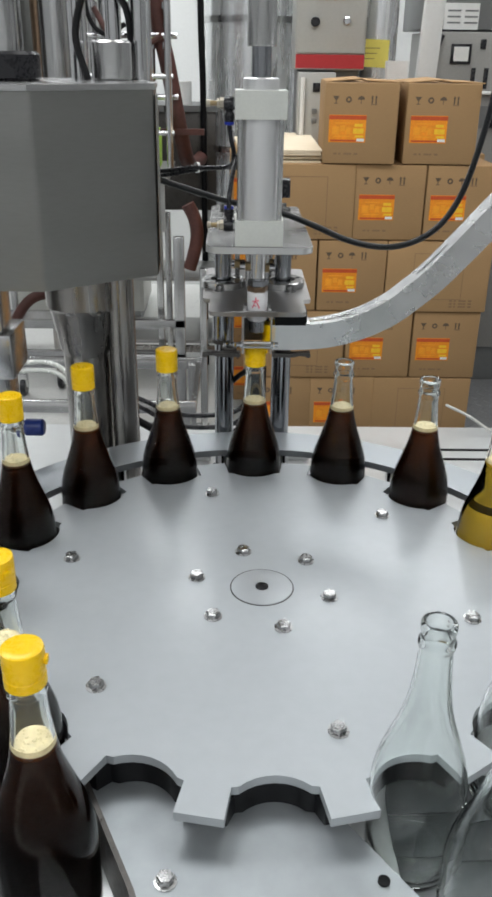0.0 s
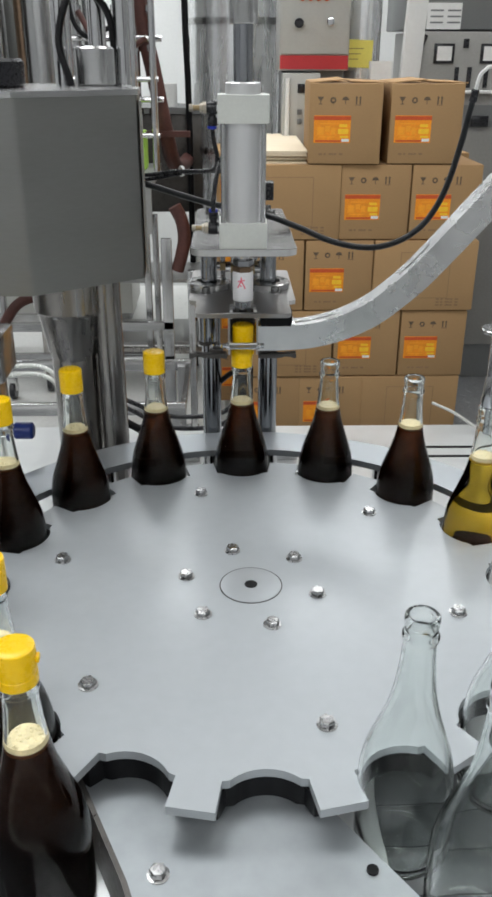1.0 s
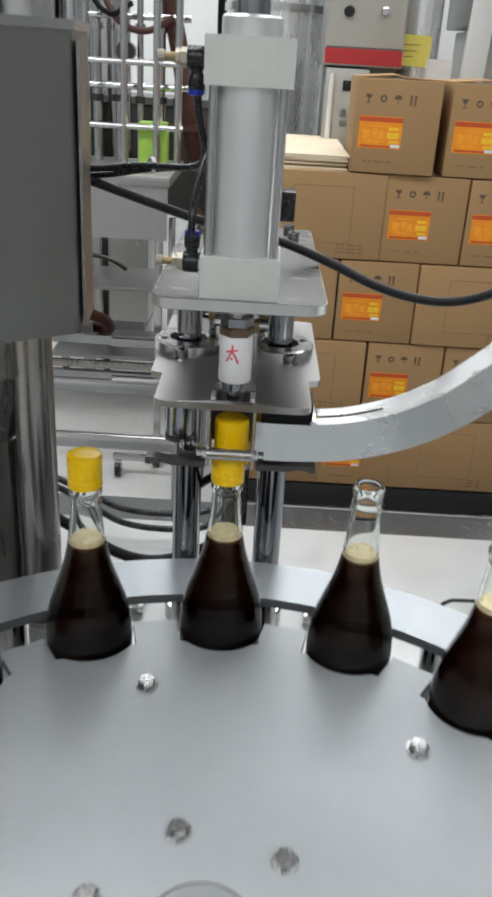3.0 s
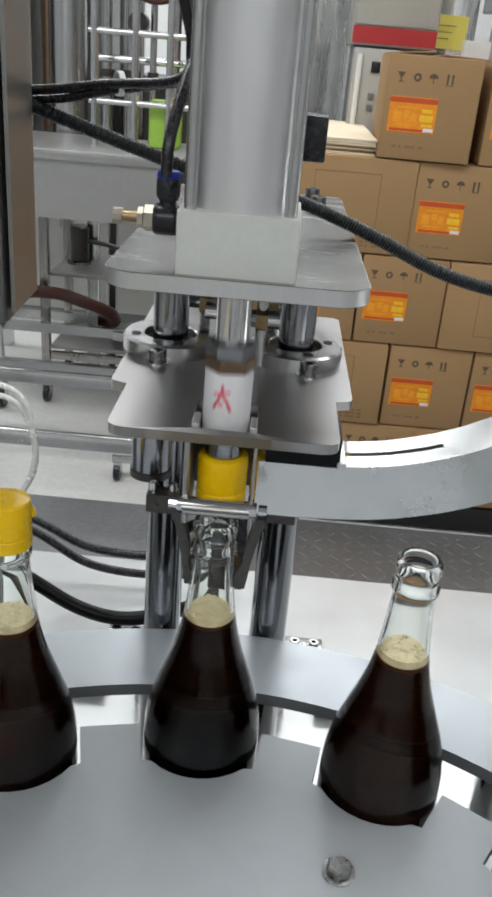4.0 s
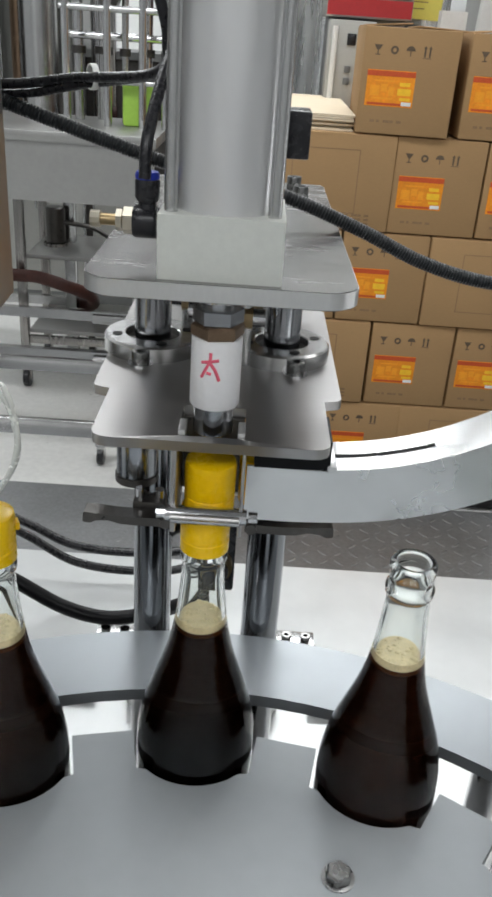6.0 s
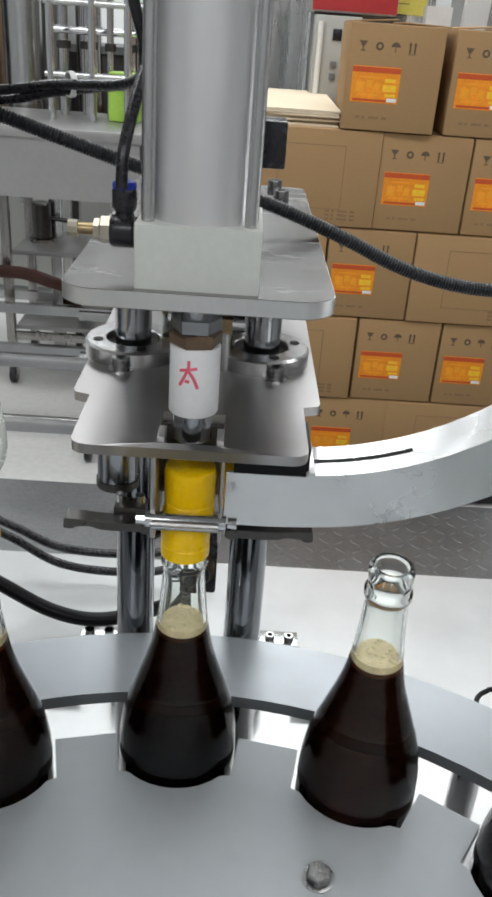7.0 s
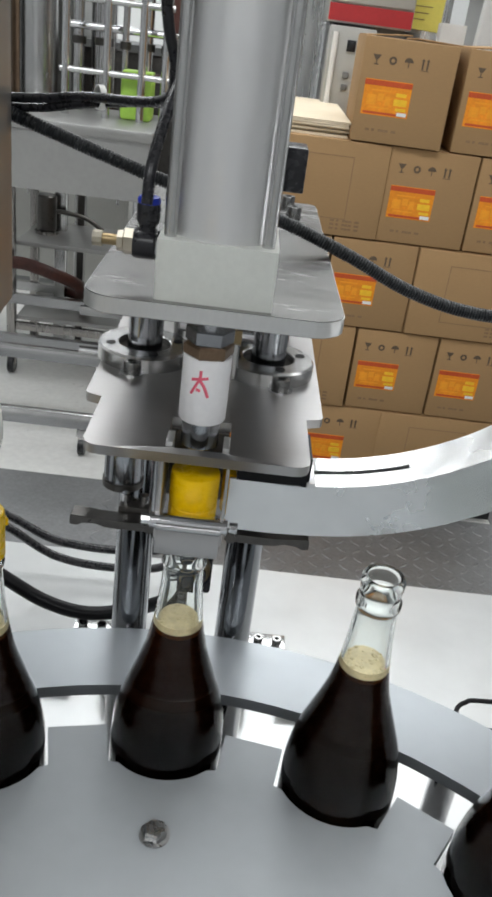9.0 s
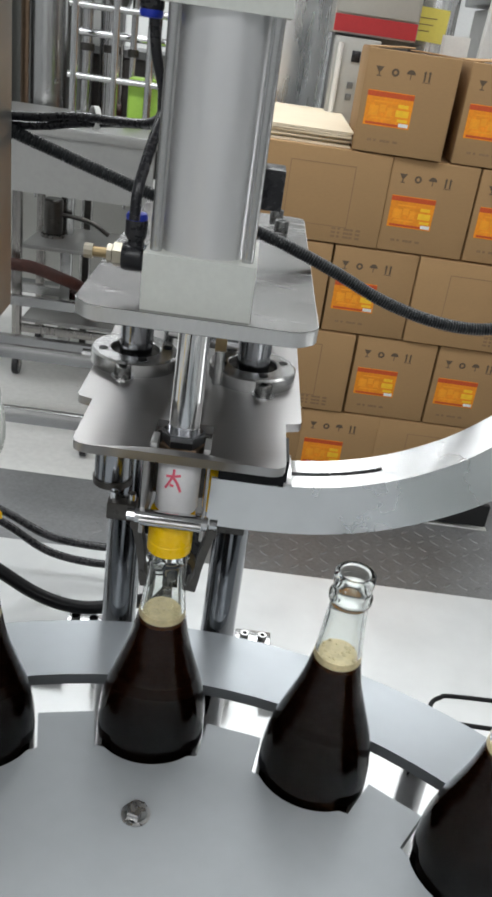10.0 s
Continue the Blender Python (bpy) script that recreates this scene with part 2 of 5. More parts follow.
def lathe(bm, prof, segs=32, m=None):
    """Turns (radius, height) pairs about z; a radius of 0 closes an end."""
    rings, made = [], []
    for r, z in prof:
        if r <= 1e-6:
            ring = [bm.verts.new((0, 0, z))]
        else:
            ring = [bm.verts.new((r * math.cos(2 * math.pi * i / segs), r * math.sin(2 * math.pi * i / segs), z)) for i in range(segs)]
        rings.append(ring)
        made += ring
    for a, b in zip(rings, rings[1:]):
        for i in range(segs):
            j = (i + 1) % segs
            if len(a) == 1 and len(b) == 1:
                continue
            if len(a) == 1:
                bm.faces.new((a[0], b[j], b[i]))
            elif len(b) == 1:
                bm.faces.new((a[i], a[j], b[0]))
            else:
                bm.faces.new((a[i], a[j], b[j], b[i]))
    if m is not None:
        bmesh.ops.transform(bm, matrix=m, verts=made)
    return bm


def cyl(bm, r, z0, z1, segs=24, m=None, chamfer=0.0):
    c = chamfer
    prof = [(0, z0), (r, z0), (r, z1), (0, z1)] if not c else [(0, z0), (r - c, z0), (r, z0 + c), (r, z1 - c), (r - c, z1), (0, z1)]
    return lathe(bm, prof, segs, m)


def prism(bm, pts, z0, z1, m=None):
    lo, hi = [bm.verts.new((x, y, z0)) for x, y in pts], [bm.verts.new((x, y, z1)) for x, y in pts]
    bm.faces.new(list(reversed(lo)))
    bm.faces.new(hi)
    n = len(pts)
    for i in range(n):
        bm.faces.new((lo[i], lo[(i + 1) % n], hi[(i + 1) % n], hi[i]))
    if m is not None:
        bmesh.ops.transform(bm, matrix=m, verts=lo + hi)
    return bm


def smooth_path(pts, steps=8):
    """A Catmull-Rom line through the points."""
    ps = [Vector(p) for p in pts]
    ps = [2 * ps[0] - ps[1]] + ps + [2 * ps[-1] - ps[-2]]
    out = []
    for a, b, c, d in zip(ps, ps[1:], ps[2:], ps[3:]):
        for i in range(steps):
            t = i / steps
            out.append(0.5 * (2 * b + (c - a) * t + (2 * a - 5 * b + 4 * c - d) * t * t + (3 * b - a - 3 * c + d) * t ** 3))
    return out + [ps[-2]]


def tube(bm, pts, r, segs=12, ridge=0.0):
    """A round hose along the points; ridge makes every other ring thicker, as in corrugated conduit."""
    rings, u = [], Vector((0.31, 0.94, 0.13))
    for i, p in enumerate(pts):
        d = (pts[min(i + 1, len(pts) - 1)] - pts[max(i - 1, 0)]).normalized()
        u = u - d * u.dot(d)
        u = u.normalized() if u.length > 0.01 else d.orthogonal().normalized()
        w = d.cross(u)
        rr = r + (ridge if i % 4 < 2 else 0)
        rings.append([bm.verts.new(p + rr * (math.cos(2 * math.pi * k / segs) * u + math.sin(2 * math.pi * k / segs) * w)) for k in range(segs)])
    for a, b in zip(rings, rings[1:]):
        for k in range(segs):
            bm.faces.new((a[k], a[(k + 1) % segs], b[(k + 1) % segs], b[k]))
    bm.faces.new(list(reversed(rings[0])))
    bm.faces.new(rings[-1])
    return bm


def resample(pts, step):
    out, carry = [pts[0]], 0.0
    for a, b in zip(pts, pts[1:]):
        n = (b - a).length
        while carry + n >= step:
            f = (step - carry) / n
            a = a.lerp(b, f)
            out.append(a)
            n = (b - a).length
            carry = 0.0
        carry += n
    return out


def ribbon(bm, line, y0, y1, a, b):
    """A band along a line in the x-z plane, between y0 and y1, from a to b off the line."""
    rows = []
    for i, (x, z) in enumerate(line):
        x2, z2 = line[min(i + 1, len(line) - 1)]
        x1, z1 = line[max(i - 1, 0)]
        n = Vector((-(z2 - z1), x2 - x1)).normalized()
        rows.append([bm.verts.new((x + n.x * o, y, z + n.y * o)) for y, o in ((y0, a), (y1, a), (y1, b), (y0, b))])
    for p, q in zip(rows, rows[1:]):
        for k in range(4):
            bm.faces.new((p[k], p[(k + 1) % 4], q[(k + 1) % 4], q[k]))
    bm.faces.new(list(reversed(rows[0])))
    bm.faces.new(rows[-1])
    return bm


def mesh_of(name, bm, mat, sharp=35):
    bmesh.ops.recalc_face_normals(bm, faces=bm.faces)
    me = bpy.data.meshes.new(name)
    bm.to_mesh(me)
    bm.free()
    me.materials.append(mat)
    me.polygons.foreach_set("use_smooth", [True] * len(me.polygons))
    me.set_sharp_from_angle(angle=radians(sharp))
    return me


def part(name, bm, mat, parent=None, label="", sharp=35, at=None):
    """Links a bmesh as one mesh object under a thing or a part."""
    ob = new(name, mesh_of(name, bm, mat, sharp))
    ob.parent = parent
    if at is not None:
        ob.matrix_basis = at
    return tagged(ob, label)


def share(name, me, parent, at):
    ob = new(name, me)
    ob.parent = parent
    ob.matrix_basis = at
    return ob


def thing(name, label, category, group="", at=None):
    ob = new(name)
    ob.empty_display_size = 0.05
    if at is not None:
        ob.matrix_basis = at
    return tagged(ob, label, category, group)


def setting(name, bm, mat, label="", category=""):
    return tagged(part(name, bm, mat), label, category, kind="structure")


B = bmesh.new
TURN_X = pose(0, 0, 0, 0, 90, 0)   # z axis laid along x
TURN_Y = pose(0, 0, 0, -90, 0, 0)  # z axis laid along y


def along(axis, x, y, z):
    return pose(x, y, z) @ (TURN_X if axis == "x" else TURN_Y if axis == "y" else Matrix())


def bolt(name, parent, at, size=0.007, socket=False):
    """A hexagon-headed or socket screw with its washer."""
    b = B()
    if socket:
        lathe(b, [(0, 0.004), (size * 0.5, 0.004), (size * 0.5, size * 1.5), (size * 0.95, size * 1.5), (size, size * 1.4), (size, 0), (0, 0)], 20)
    else:
        lathe(b, [(0, 0), (size * 1.32, 0), (size * 1.32, 0.0010), (size * 1.0, 0.0012)], 24)
        lathe(b, [(size * 1.04, 0.0010), (size * 1.04, 0.0058), (size * 0.90, 0.0070), (0, 0.0072)], 6)
    screw = part(name, b, SOCKET if socket else BOLT, parent, at=at)
    if socket:
        # black disc paints the shade at the bottom of the socket
        part("socket", cyl(B(), size * 0.49, 0.0041, 0.0046, 6), BLACK, screw)
    return screw


# ---- room ----
X0, X1, Y0, Y1 = -3.6, 4.2, -3.4, 5.6
setting("floor", box(B(), X0 - 0.2, X1 + 0.2, Y0 - 0.2, Y1 + 0.2, FLOOR - 0.15, FLOOR), FLOOR_MAT, "pale glossy sealed factory floor", "floor")
setting("wall_back", box(B(), X0 - 0.2, X1 + 0.2, Y1, Y1 + 0.2, FLOOR, CEIL), WHITE_WALL, "white painted factory wall", "wall")
setting("wall_front", box(B(), X0 - 0.2, X1 + 0.2, Y0 - 0.2, Y0, FLOOR, CEIL), FRONT_HALL, "mid grey clad factory wall", "wall")
setting("wall_left", box(B(), X0 - 0.2, X0, Y0, Y1, FLOOR, CEIL), HALL, "grey clad factory wall", "wall")
setting("wall_right", box(B(), X1, X1 + 0.2, Y0, Y1, FLOOR, CEIL), HALL, "grey clad factory wall", "wall")
setting("ceiling", box(B(), X0 - 0.2, X1 + 0.2, Y0 - 0.2, Y1 + 0.2, CEIL, CEIL + 0.15), CEILING, "grey panelled factory ceiling", "ceiling")
for lx, ly, share_of in LAMPS:
    fx = thing("ceiling_light", "white rectangular ceiling light panel, lit", "light", "ceiling lights", pose(lx, ly, CEIL))
    part("housing", box(B(), -1.14, 1.14, -0.49, 0.49, -0.05, 0, bevel=0.006), CABINET, fx)
    part("diffuser", box(B(), -1.11, 1.11, -0.46, 0.46, -0.062, -0.05), GLOW, fx)

# tread-plate walkway between the machine and the cartons
deck = setting("walkway", box(B(), -3.2, 3.9, 0.9, 2.48, FLOOR, FLOOR + 0.006), CHECKER, "grey steel tread plate walkway", "floor plate")
lens = B()
lathe(lens, [(0.021, 0), (0.013, 0.0019), (0, 0.0022)], 8, Matrix.Diagonal((1, 0.34, 1, 1)))
setting("walkway_side", box(B(), 1.02, 3.9, 2.48, 5.2, FLOOR, FLOOR + 0.006), CHECKER, "grey steel tread plate walkway beside the cartons", "floor plate")
tmp = mesh_of("tread", lens, CHECKER)
spots = [(0.05 * i + 0.2, 1.85 + 0.05 * j, (i + j) % 2) for i in range(-11, 30) for j in range(13)]
spots += [(1.06 + 0.05 * i, 2.60 + 0.05 * j, (i + j) % 2) for i in range(18) for j in range(40)]
flat_verts, flat_faces = [], []
for px, py, odd in spots:
    m, n0 = pose(px, py, FLOOR + 0.006, 0, 0, 45 if odd else -45), len(flat_verts)
    flat_verts += [(m @ v.co)[:] for v in tmp.vertices]
    flat_faces += [[n0 + i for i in p.vertices] for p in tmp.polygons]
lugs = bpy.data.meshes.new("tread_lugs")
lugs.from_pydata(flat_verts, [], flat_faces)
lugs.materials.append(CHECKER)
lug_ob = new("tread_lugs", lugs)
lug_ob.parent = deck
tagged(lug_ob, kind="stuff")

# ---- machine table, deck plate, ring guide ----
table = thing("machine_table", "white worn stainless steel machine table top", "machine table", at=pose(0, 0, 0))
part("tabletop", box(B(), -0.62, 0.80, -0.62, 0.66, TABLE - 0.012, TABLE, bevel=0.002), TABLE_STEEL, table)
part("apron", box(B(), -0.60, 0.78, -0.60, 0.64, TABLE - 0.30, TABLE - 0.012), HOUSING, table)
for x in (-0.56, 0.74):
    for y in (-0.56, 0.60):
        part("leg", box(B(), x - 0.03, x + 0.03, y - 0.03, y + 0.03, FLOOR, TABLE - 0.30), STEEL, table)

HEAD = -0.003          # x of the capping axis
PITCH, PHASE, R_BOTTLE = 22.5, 90.8, 0.322


def polar(r, deg, z=0.0):
    return Vector((r * math.cos(radians(deg)), r * math.sin(radians(deg)), z))


ring = thing("ring_guide", "grey curved steel guide rail round the star wheel", "guide rail")


def arc_band(bm, r0, r1, a0, a1, z0, z1, n=72):
    rows = []
    for i in range(n + 1):
        a = a0 + (a1 - a0) * i / n
        rows.append([bm.verts.new(polar(r, a, z)) for r, z in ((r0, z0), (r1, z0), (r1, z1), (r0, z1))])
    for p, q in zip(rows, rows[1:]):
        for k in range(4):
            bm.faces.new((p[k], p[(k + 1) % 4], q[(k + 1) % 4], q[k]))
    bm.faces.new(list(reversed(rows[0])))
    bm.faces.new(rows[-1])
    return bm


RING_Z = 0.956
part("rail", arc_band(B(), 0.360, 0.426, -38, 208, RING_Z - 0.010, RING_Z), RING, ring)
for a in (-20, 25, 58, 84, 97, 122, 155, 190):
    p = polar(0.392, a)
    part("spacer", cyl(B(), 0.011, TABLE, RING_Z - 0.010, 20), CHROME, ring, at=Matrix.Translation(p))
part("support_block", box(B(), -0.014, 0.014, -0.012, 0.012, TABLE, RING_Z - 0.010, bevel=0.001), DARK_STEEL, ring, "dark steel support block", at=pose(polar(0.392, 90.2).x, polar(0.392, 90.2).y, 0))
for a in (-20, 25, 84.6 + 5.6, 155, 190):
    bolt("bolt", ring, Matrix.Translation(polar(0.384, a, RING_Z)), 0.0075)

# small clamps and feet on the table behind the wheel
for x, y in ((-0.092, 0.516), (0.078, 0.522), (-0.004, 0.508), (0.105, 0.452), (-0.115, 0.455)):
    clamp = thing("mounting_foot", "small bright steel mounting foot with two screws", "bracket", "mounting feet", pose(x, y, TABLE))
    part("base", box(B(), -0.018, 0.018, -0.014, 0.014, 0, 0.01, bevel=0.001), STEEL, clamp)
    for dx in (-0.009, 0.009):
        bolt("screw", clamp, pose(dx, 0, 0.01), 0.0045, True)

# ---- star wheel ----
wheel = thing("star_wheel", "satin stainless steel star wheel with sixteen bottle pockets", "star wheel", at=pose(0, 0, DISC))


def wheel_outline(edge=0.3235, w=0.0372, side=0.2905, tip=0.0429):
    pts = []
    for k in range(16):
        a = PHASE + PITCH * k
        u, v = polar(1, a), polar(1, a + 90)
        floor_r, shoulder, neck = 0.278, side - 0.0008, w - 0.0068
        rad = (neck * neck + (shoulder - floor_r) ** 2) / (2 * (shoulder - floor_r))
        sweep = math.degrees(math.asin(neck / rad))
        local = [(edge, -tip), (side, -w)]
        for i in range(9):
            q = radians(-sweep + 2 * sweep * i / 8)
            local.append((floor_r + rad - rad * math.cos(q), rad * math.sin(q)))
        local += [(side, w), (edge, tip)]
        pts += [(u * lu + v * lv).xy[:] for lu, lv in local]
    return pts


b = prism(B(), wheel_outline(), -0.009, 0.0)
part("plate", b, DISC_STEEL, wheel, sharp=20)
part("lower_disc", prism(B(), wheel_outline(0.303, 0.0340, 0.2895, 0.0410), -0.031, -0.0095), BLACK, wheel, "matt black lower disc under the steel plate")
part("shaft", cyl(B(), 0.19, TABLE - DISC, -0.031, 64), BLACK, wheel, "black drum under the wheel")
part("hub_cover", lathe(B(), [(0, 0.0010), (0.0335, 0.0010), (0.0350, 0.0008), (0.0354, 0.0)], 64), HUB, wheel, "smooth round hub cover")
part("hub_groove", lathe(B(), [(0.0354, 0.0), (0.0354, 0.0004), (0.0366, 0.0004), (0.0366, 0.0)], 64), DARK_STEEL, wheel)
part("hub_plug", lathe(B(), [(0.0, 0.0032), (0.0055, 0.0030), (0.0075, 0.0018), (0.0075, 0.0)], 24), BLACK, wheel, "black hub plug")
for k in range(6):
    a = 45.7 + 60 * k
    bolt("bolt", wheel, Matrix.Translation(polar(0.078, a)) @ pose(0, 0, 0, 0, 0, 17 * k), 0.0075)
    bolt("bolt", wheel, Matrix.Translation(polar(0.235, a)) @ pose(0, 0, 0, 0, 0, 23 * k), 0.0075)

# dead plate between the infeed and outfeed lanes
dead = thing("lane_divider", "grey steel lane divider plate with a bolt", "divider plate", at=pose(0, 0, 0))
DZ = 0.916
left = [(-0.166, -0.245), (-0.154, -0.269), (-0.107, -0.366), (-0.075, -0.45), (-0.06, -0.60)]
b = prism(B(), left + [(0.17, -0.60), (0.172, -0.45), (0.121, -0.377), (0.096, -0.342), (0.070, -0.304), (0.040, -0.262), (-0.08, -0.235)], DZ - 0.010, DZ)
part("plate", b, DIVIDER_STEEL, dead)
part("edge_strip", prism(B(), [(x - 0.005, y) for x, y in left] + list(reversed(left)), TABLE, DZ + 0.010), DARK_STEEL, dead)
for x, y in ((-0.08, -0.30), (0.02, -0.40), (0.10, -0.50), (-0.03, -0.55)):
    part("post", cyl(B(), 0.012, TABLE, DZ - 0.010, 16), STEEL, dead, at=pose(x, y, 0))
bolt("bolt", dead, pose(-0.084, -0.353, DZ), 0.0070)
part("plug", cyl(B(), 0.005, 0, 0.002, 16), BLACK, dead, at=pose(0.0875, -0.353, DZ))

# dark slat conveyors on either side of the divider
for nm, x0, x1, y0, y1 in (("infeed", 0.110, 0.42, -0.62, -0.20), ("outfeed", -0.60, -0.180, -0.62, -0.20)):
    belt = thing("conveyor", "dark grey slat conveyor at table level", "conveyor", "conveyors", pose(x0, y0, TABLE))
    n = 9
    for i in range(n):
        w = (y1 - y0) / n
        part("slat", box(B(), 0, x1 - x0, i * w + 0.0008, (i + 1) * w - 0.0008, 0.0, 0.0028, bevel=0.0006), BELT, belt)

# ---- capping head ----
head = thing("capping_press", "stainless steel capping press with guide columns, plates and air cylinder", "capping machine", at=pose(HEAD, 0, 0))
COLS = (-0.047, 0.042)
for x in COLS:
    part("column", cyl(B(), 0.0150, TABLE, 1.17, 32), COLUMN_STEEL, head, "ground steel guide column", at=pose(x, 0.447, 0))
    part("column_foot", cyl(B(), 0.022, TABLE, TABLE + 0.02, 32, chamfer=0.002), STEEL, head, at=pose(x, 0.447, 0))


def rounded(pts, r=0.008, n=4):
    """Rounds the corners of a polygon."""
    out = []
    for i, p in enumerate(pts):
        p, a, c = Vector(p), Vector(pts[i - 1]), Vector(pts[(i + 1) % len(pts)])
        rr = min(r, (a - p).length * 0.4, (c - p).length * 0.4)
        s, e = p + (a - p).normalized() * rr, p + (c - p).normalized() * rr
        for k in range(n + 1):
            t = k / n
            out.append(((1 - t) ** 2 * s + 2 * t * (1 - t) * p + t * t * e)[:])
    return out


# lower plate with its rectangular slot, built as a frame round the slot
LOW = 1.189
half = [(0.0, 0.297), (0.0565, 0.297), (0.0610, 0.2980), (0.0645, 0.3008), (0.066, 0.3055), (0.066, 0.364), (0.072, 0.366), (0.0755, 0.3675), (0.077, 0.371), (0.077, 0.55), (0.072, 0.555), (0.0, 0.555), (0.0, 0.346), (0.0185, 0.346), (0.0185, 0.3045), (0.0, 0.3045)]
b = B()
for sx in (-1, 1):
    prism(b, [(sx * x, y) for x, y in half], LOW - 0.006, LOW)
bmesh.ops.remove_doubles(b, verts=b.verts, dist=0.0002)
part("lower_plate", b, PLATE_STEEL, head, "dark ground steel plate with a slot")
for x in (-0.0165, 0.0165):
    part("slot_lug", box(B(), x - 0.0020, x + 0.0020, 0.306, 0.322, LOW - 0.010, LOW + 0.0025, bevel=0.0005), EDGE_STEEL, head, "small bright lug in the slot")
def upper_outline(grow):
    g = grow
    return rounded([(-0.058 - g * 0.4, 0.298 - g), (0.060 + g * 0.4, 0.298 - g), (0.0715 + g, 0.309 - g * 0.4), (0.0715 + g, 0.628 + g), (-0.0695 - g, 0.628 + g), (-0.0695 - g, 0.309 - g * 0.4)], 0.009, 6)


top_plate = part("upper_plate", prism(B(), upper_outline(0.0), 1.2665, 1.276), UPPER_STEEL, head, "thick ground steel plate")
# thin band round the plate, its edge light put into a paler colour
part("lit_plate_edge", prism(B(), upper_outline(0.0004), 1.2670, 1.2755), EDGE_STEEL, top_plate, "plate edge coloured paler for the light on it")
for x in (-0.049, 0.040):
    fl = part("flange_bushing", lathe(B(), [(0.0185, 0.0), (0.0185, 0.0105), (0.0192, 0.011), (0.0315, 0.011), (0.033, 0.0095), (0.033, 0.0)], 40), STEEL, head, "round steel flange bushing", at=pose(x, 0.442, LOW))
    for k in range(4):
        # black disc on the flange face: painted shade of a screw hole
        part("hole_shade", cyl(B(), 0.0035, 0.0108, 0.0114, 12), BLACK, fl, at=Matrix.Translation(polar(0.0245, 20 + 90 * k)))
    # dark ring that paints the shade in the recess round the rod
    part("bore_shade", lathe(B(), [(0.0124, 0.006), (0.0186, 0.006), (0.0186, 0.003)], 32), DARK_STEEL, fl)
    part("guide_rod", cyl(B(), 0.0125, LOW, 1.2665, 32), COLUMN_STEEL, head, at=pose(x, 0.442, 0))
    part("lower_bushing", cyl(B(), 0.0130, 1.127, LOW - 0.006, 28, chamfer=0.0015), COLUMN_STEEL, head, at=pose(x - 0.001 if x < 0 else x + 0.001, 0.372, 0))
    part("bushing_collar", cyl(B(), 0.0140, 1.123, 1.128, 28), DARK_STEEL, head, at=pose(x - 0.001 if x < 0 else x + 0.001, 0.372, 0))
for x in (-0.053, 0.0495):
    bolt("socket_screw", head, pose(x, 0.408, LOW), 0.0060, True)
    part("washer", lathe(B(), [(0, 0.0), (0.0085, 0.0), (0.0085, 0.0012), (0, 0.0012)], 24), CHROME, head, at=pose(x, 0.408, LOW))
for x, y in ((-0.050, 0.59), (0.050, 0.56), (0.046, 0.605)):
    bolt("socket_screw", head, pose(x, y, 1.276), 0.006, True)
# small fittings that cluster between the plates
for x, y, z in ((-0.012, 0.43, 1.222), (0.015, 0.42, 1.222), (-0.028, 0.475, 1.215), (0.022, 0.482, 1.215)):
    nub = part("pipe_fitting", cyl(B(), 0.006, -0.012, 0.012, 12, along("x", 0, 0, 0)), CHROME, head, at=pose(x, y, z))
    part("nut", cyl(B(), 0.009, -0.004, 0.004, 6, along("x", 0, 0, 0)), BRASS, nub)
    part("stem", cyl(B(), 0.004, LOW - z, 1.2665 - z, 12), STEEL, head, at=pose(x, y, z))

# air cylinder
AX_Y = 0.334
cylinder = part("air_cylinder", prism(B(), rounded([(-0.0315, -0.0315), (0.0315, -0.0315), (0.0315, 0.0315), (-0.0315, 0.0315)], 0.0015, 2), 1.276, 1.308), CAST, head, "pale grey air cylinder end block", at=pose(0, AX_Y, 0))
part("barrel", cyl(B(), 0.0282, 1.308, 1.431, 64), ALLOY, cylinder, "silver anodised aluminium barrel")
for x in (-0.0258, 0.0258):
    for y in (-0.0215, 0.0215):
        part("tie_rod", cyl(B(), 0.0034, 1.308, 1.431, 14), STEEL, cylinder, at=pose(x, y, 0))
part("end_block", prism(B(), rounded([(-0.0325, -0.0325), (0.0325, -0.0325), (0.0325, 0.0325), (-0.0325, 0.0325)], 0.0015, 2), 1.431, 1.464), CAST, cylinder, "pale grey upper end block")
part("gland", lathe(B(), [(0.0, 1.478), (0.021, 1.478), (0.0225, 1.4765), (0.0225, 1.464)], 40), ALLOY, cylinder)
part("sensor", box(B(), 0.029, 0.041, 0.002, 0.026, 1.333, 1.356, bevel=0.001), GLOSS_BLACK, cylinder, "black reed sensor")


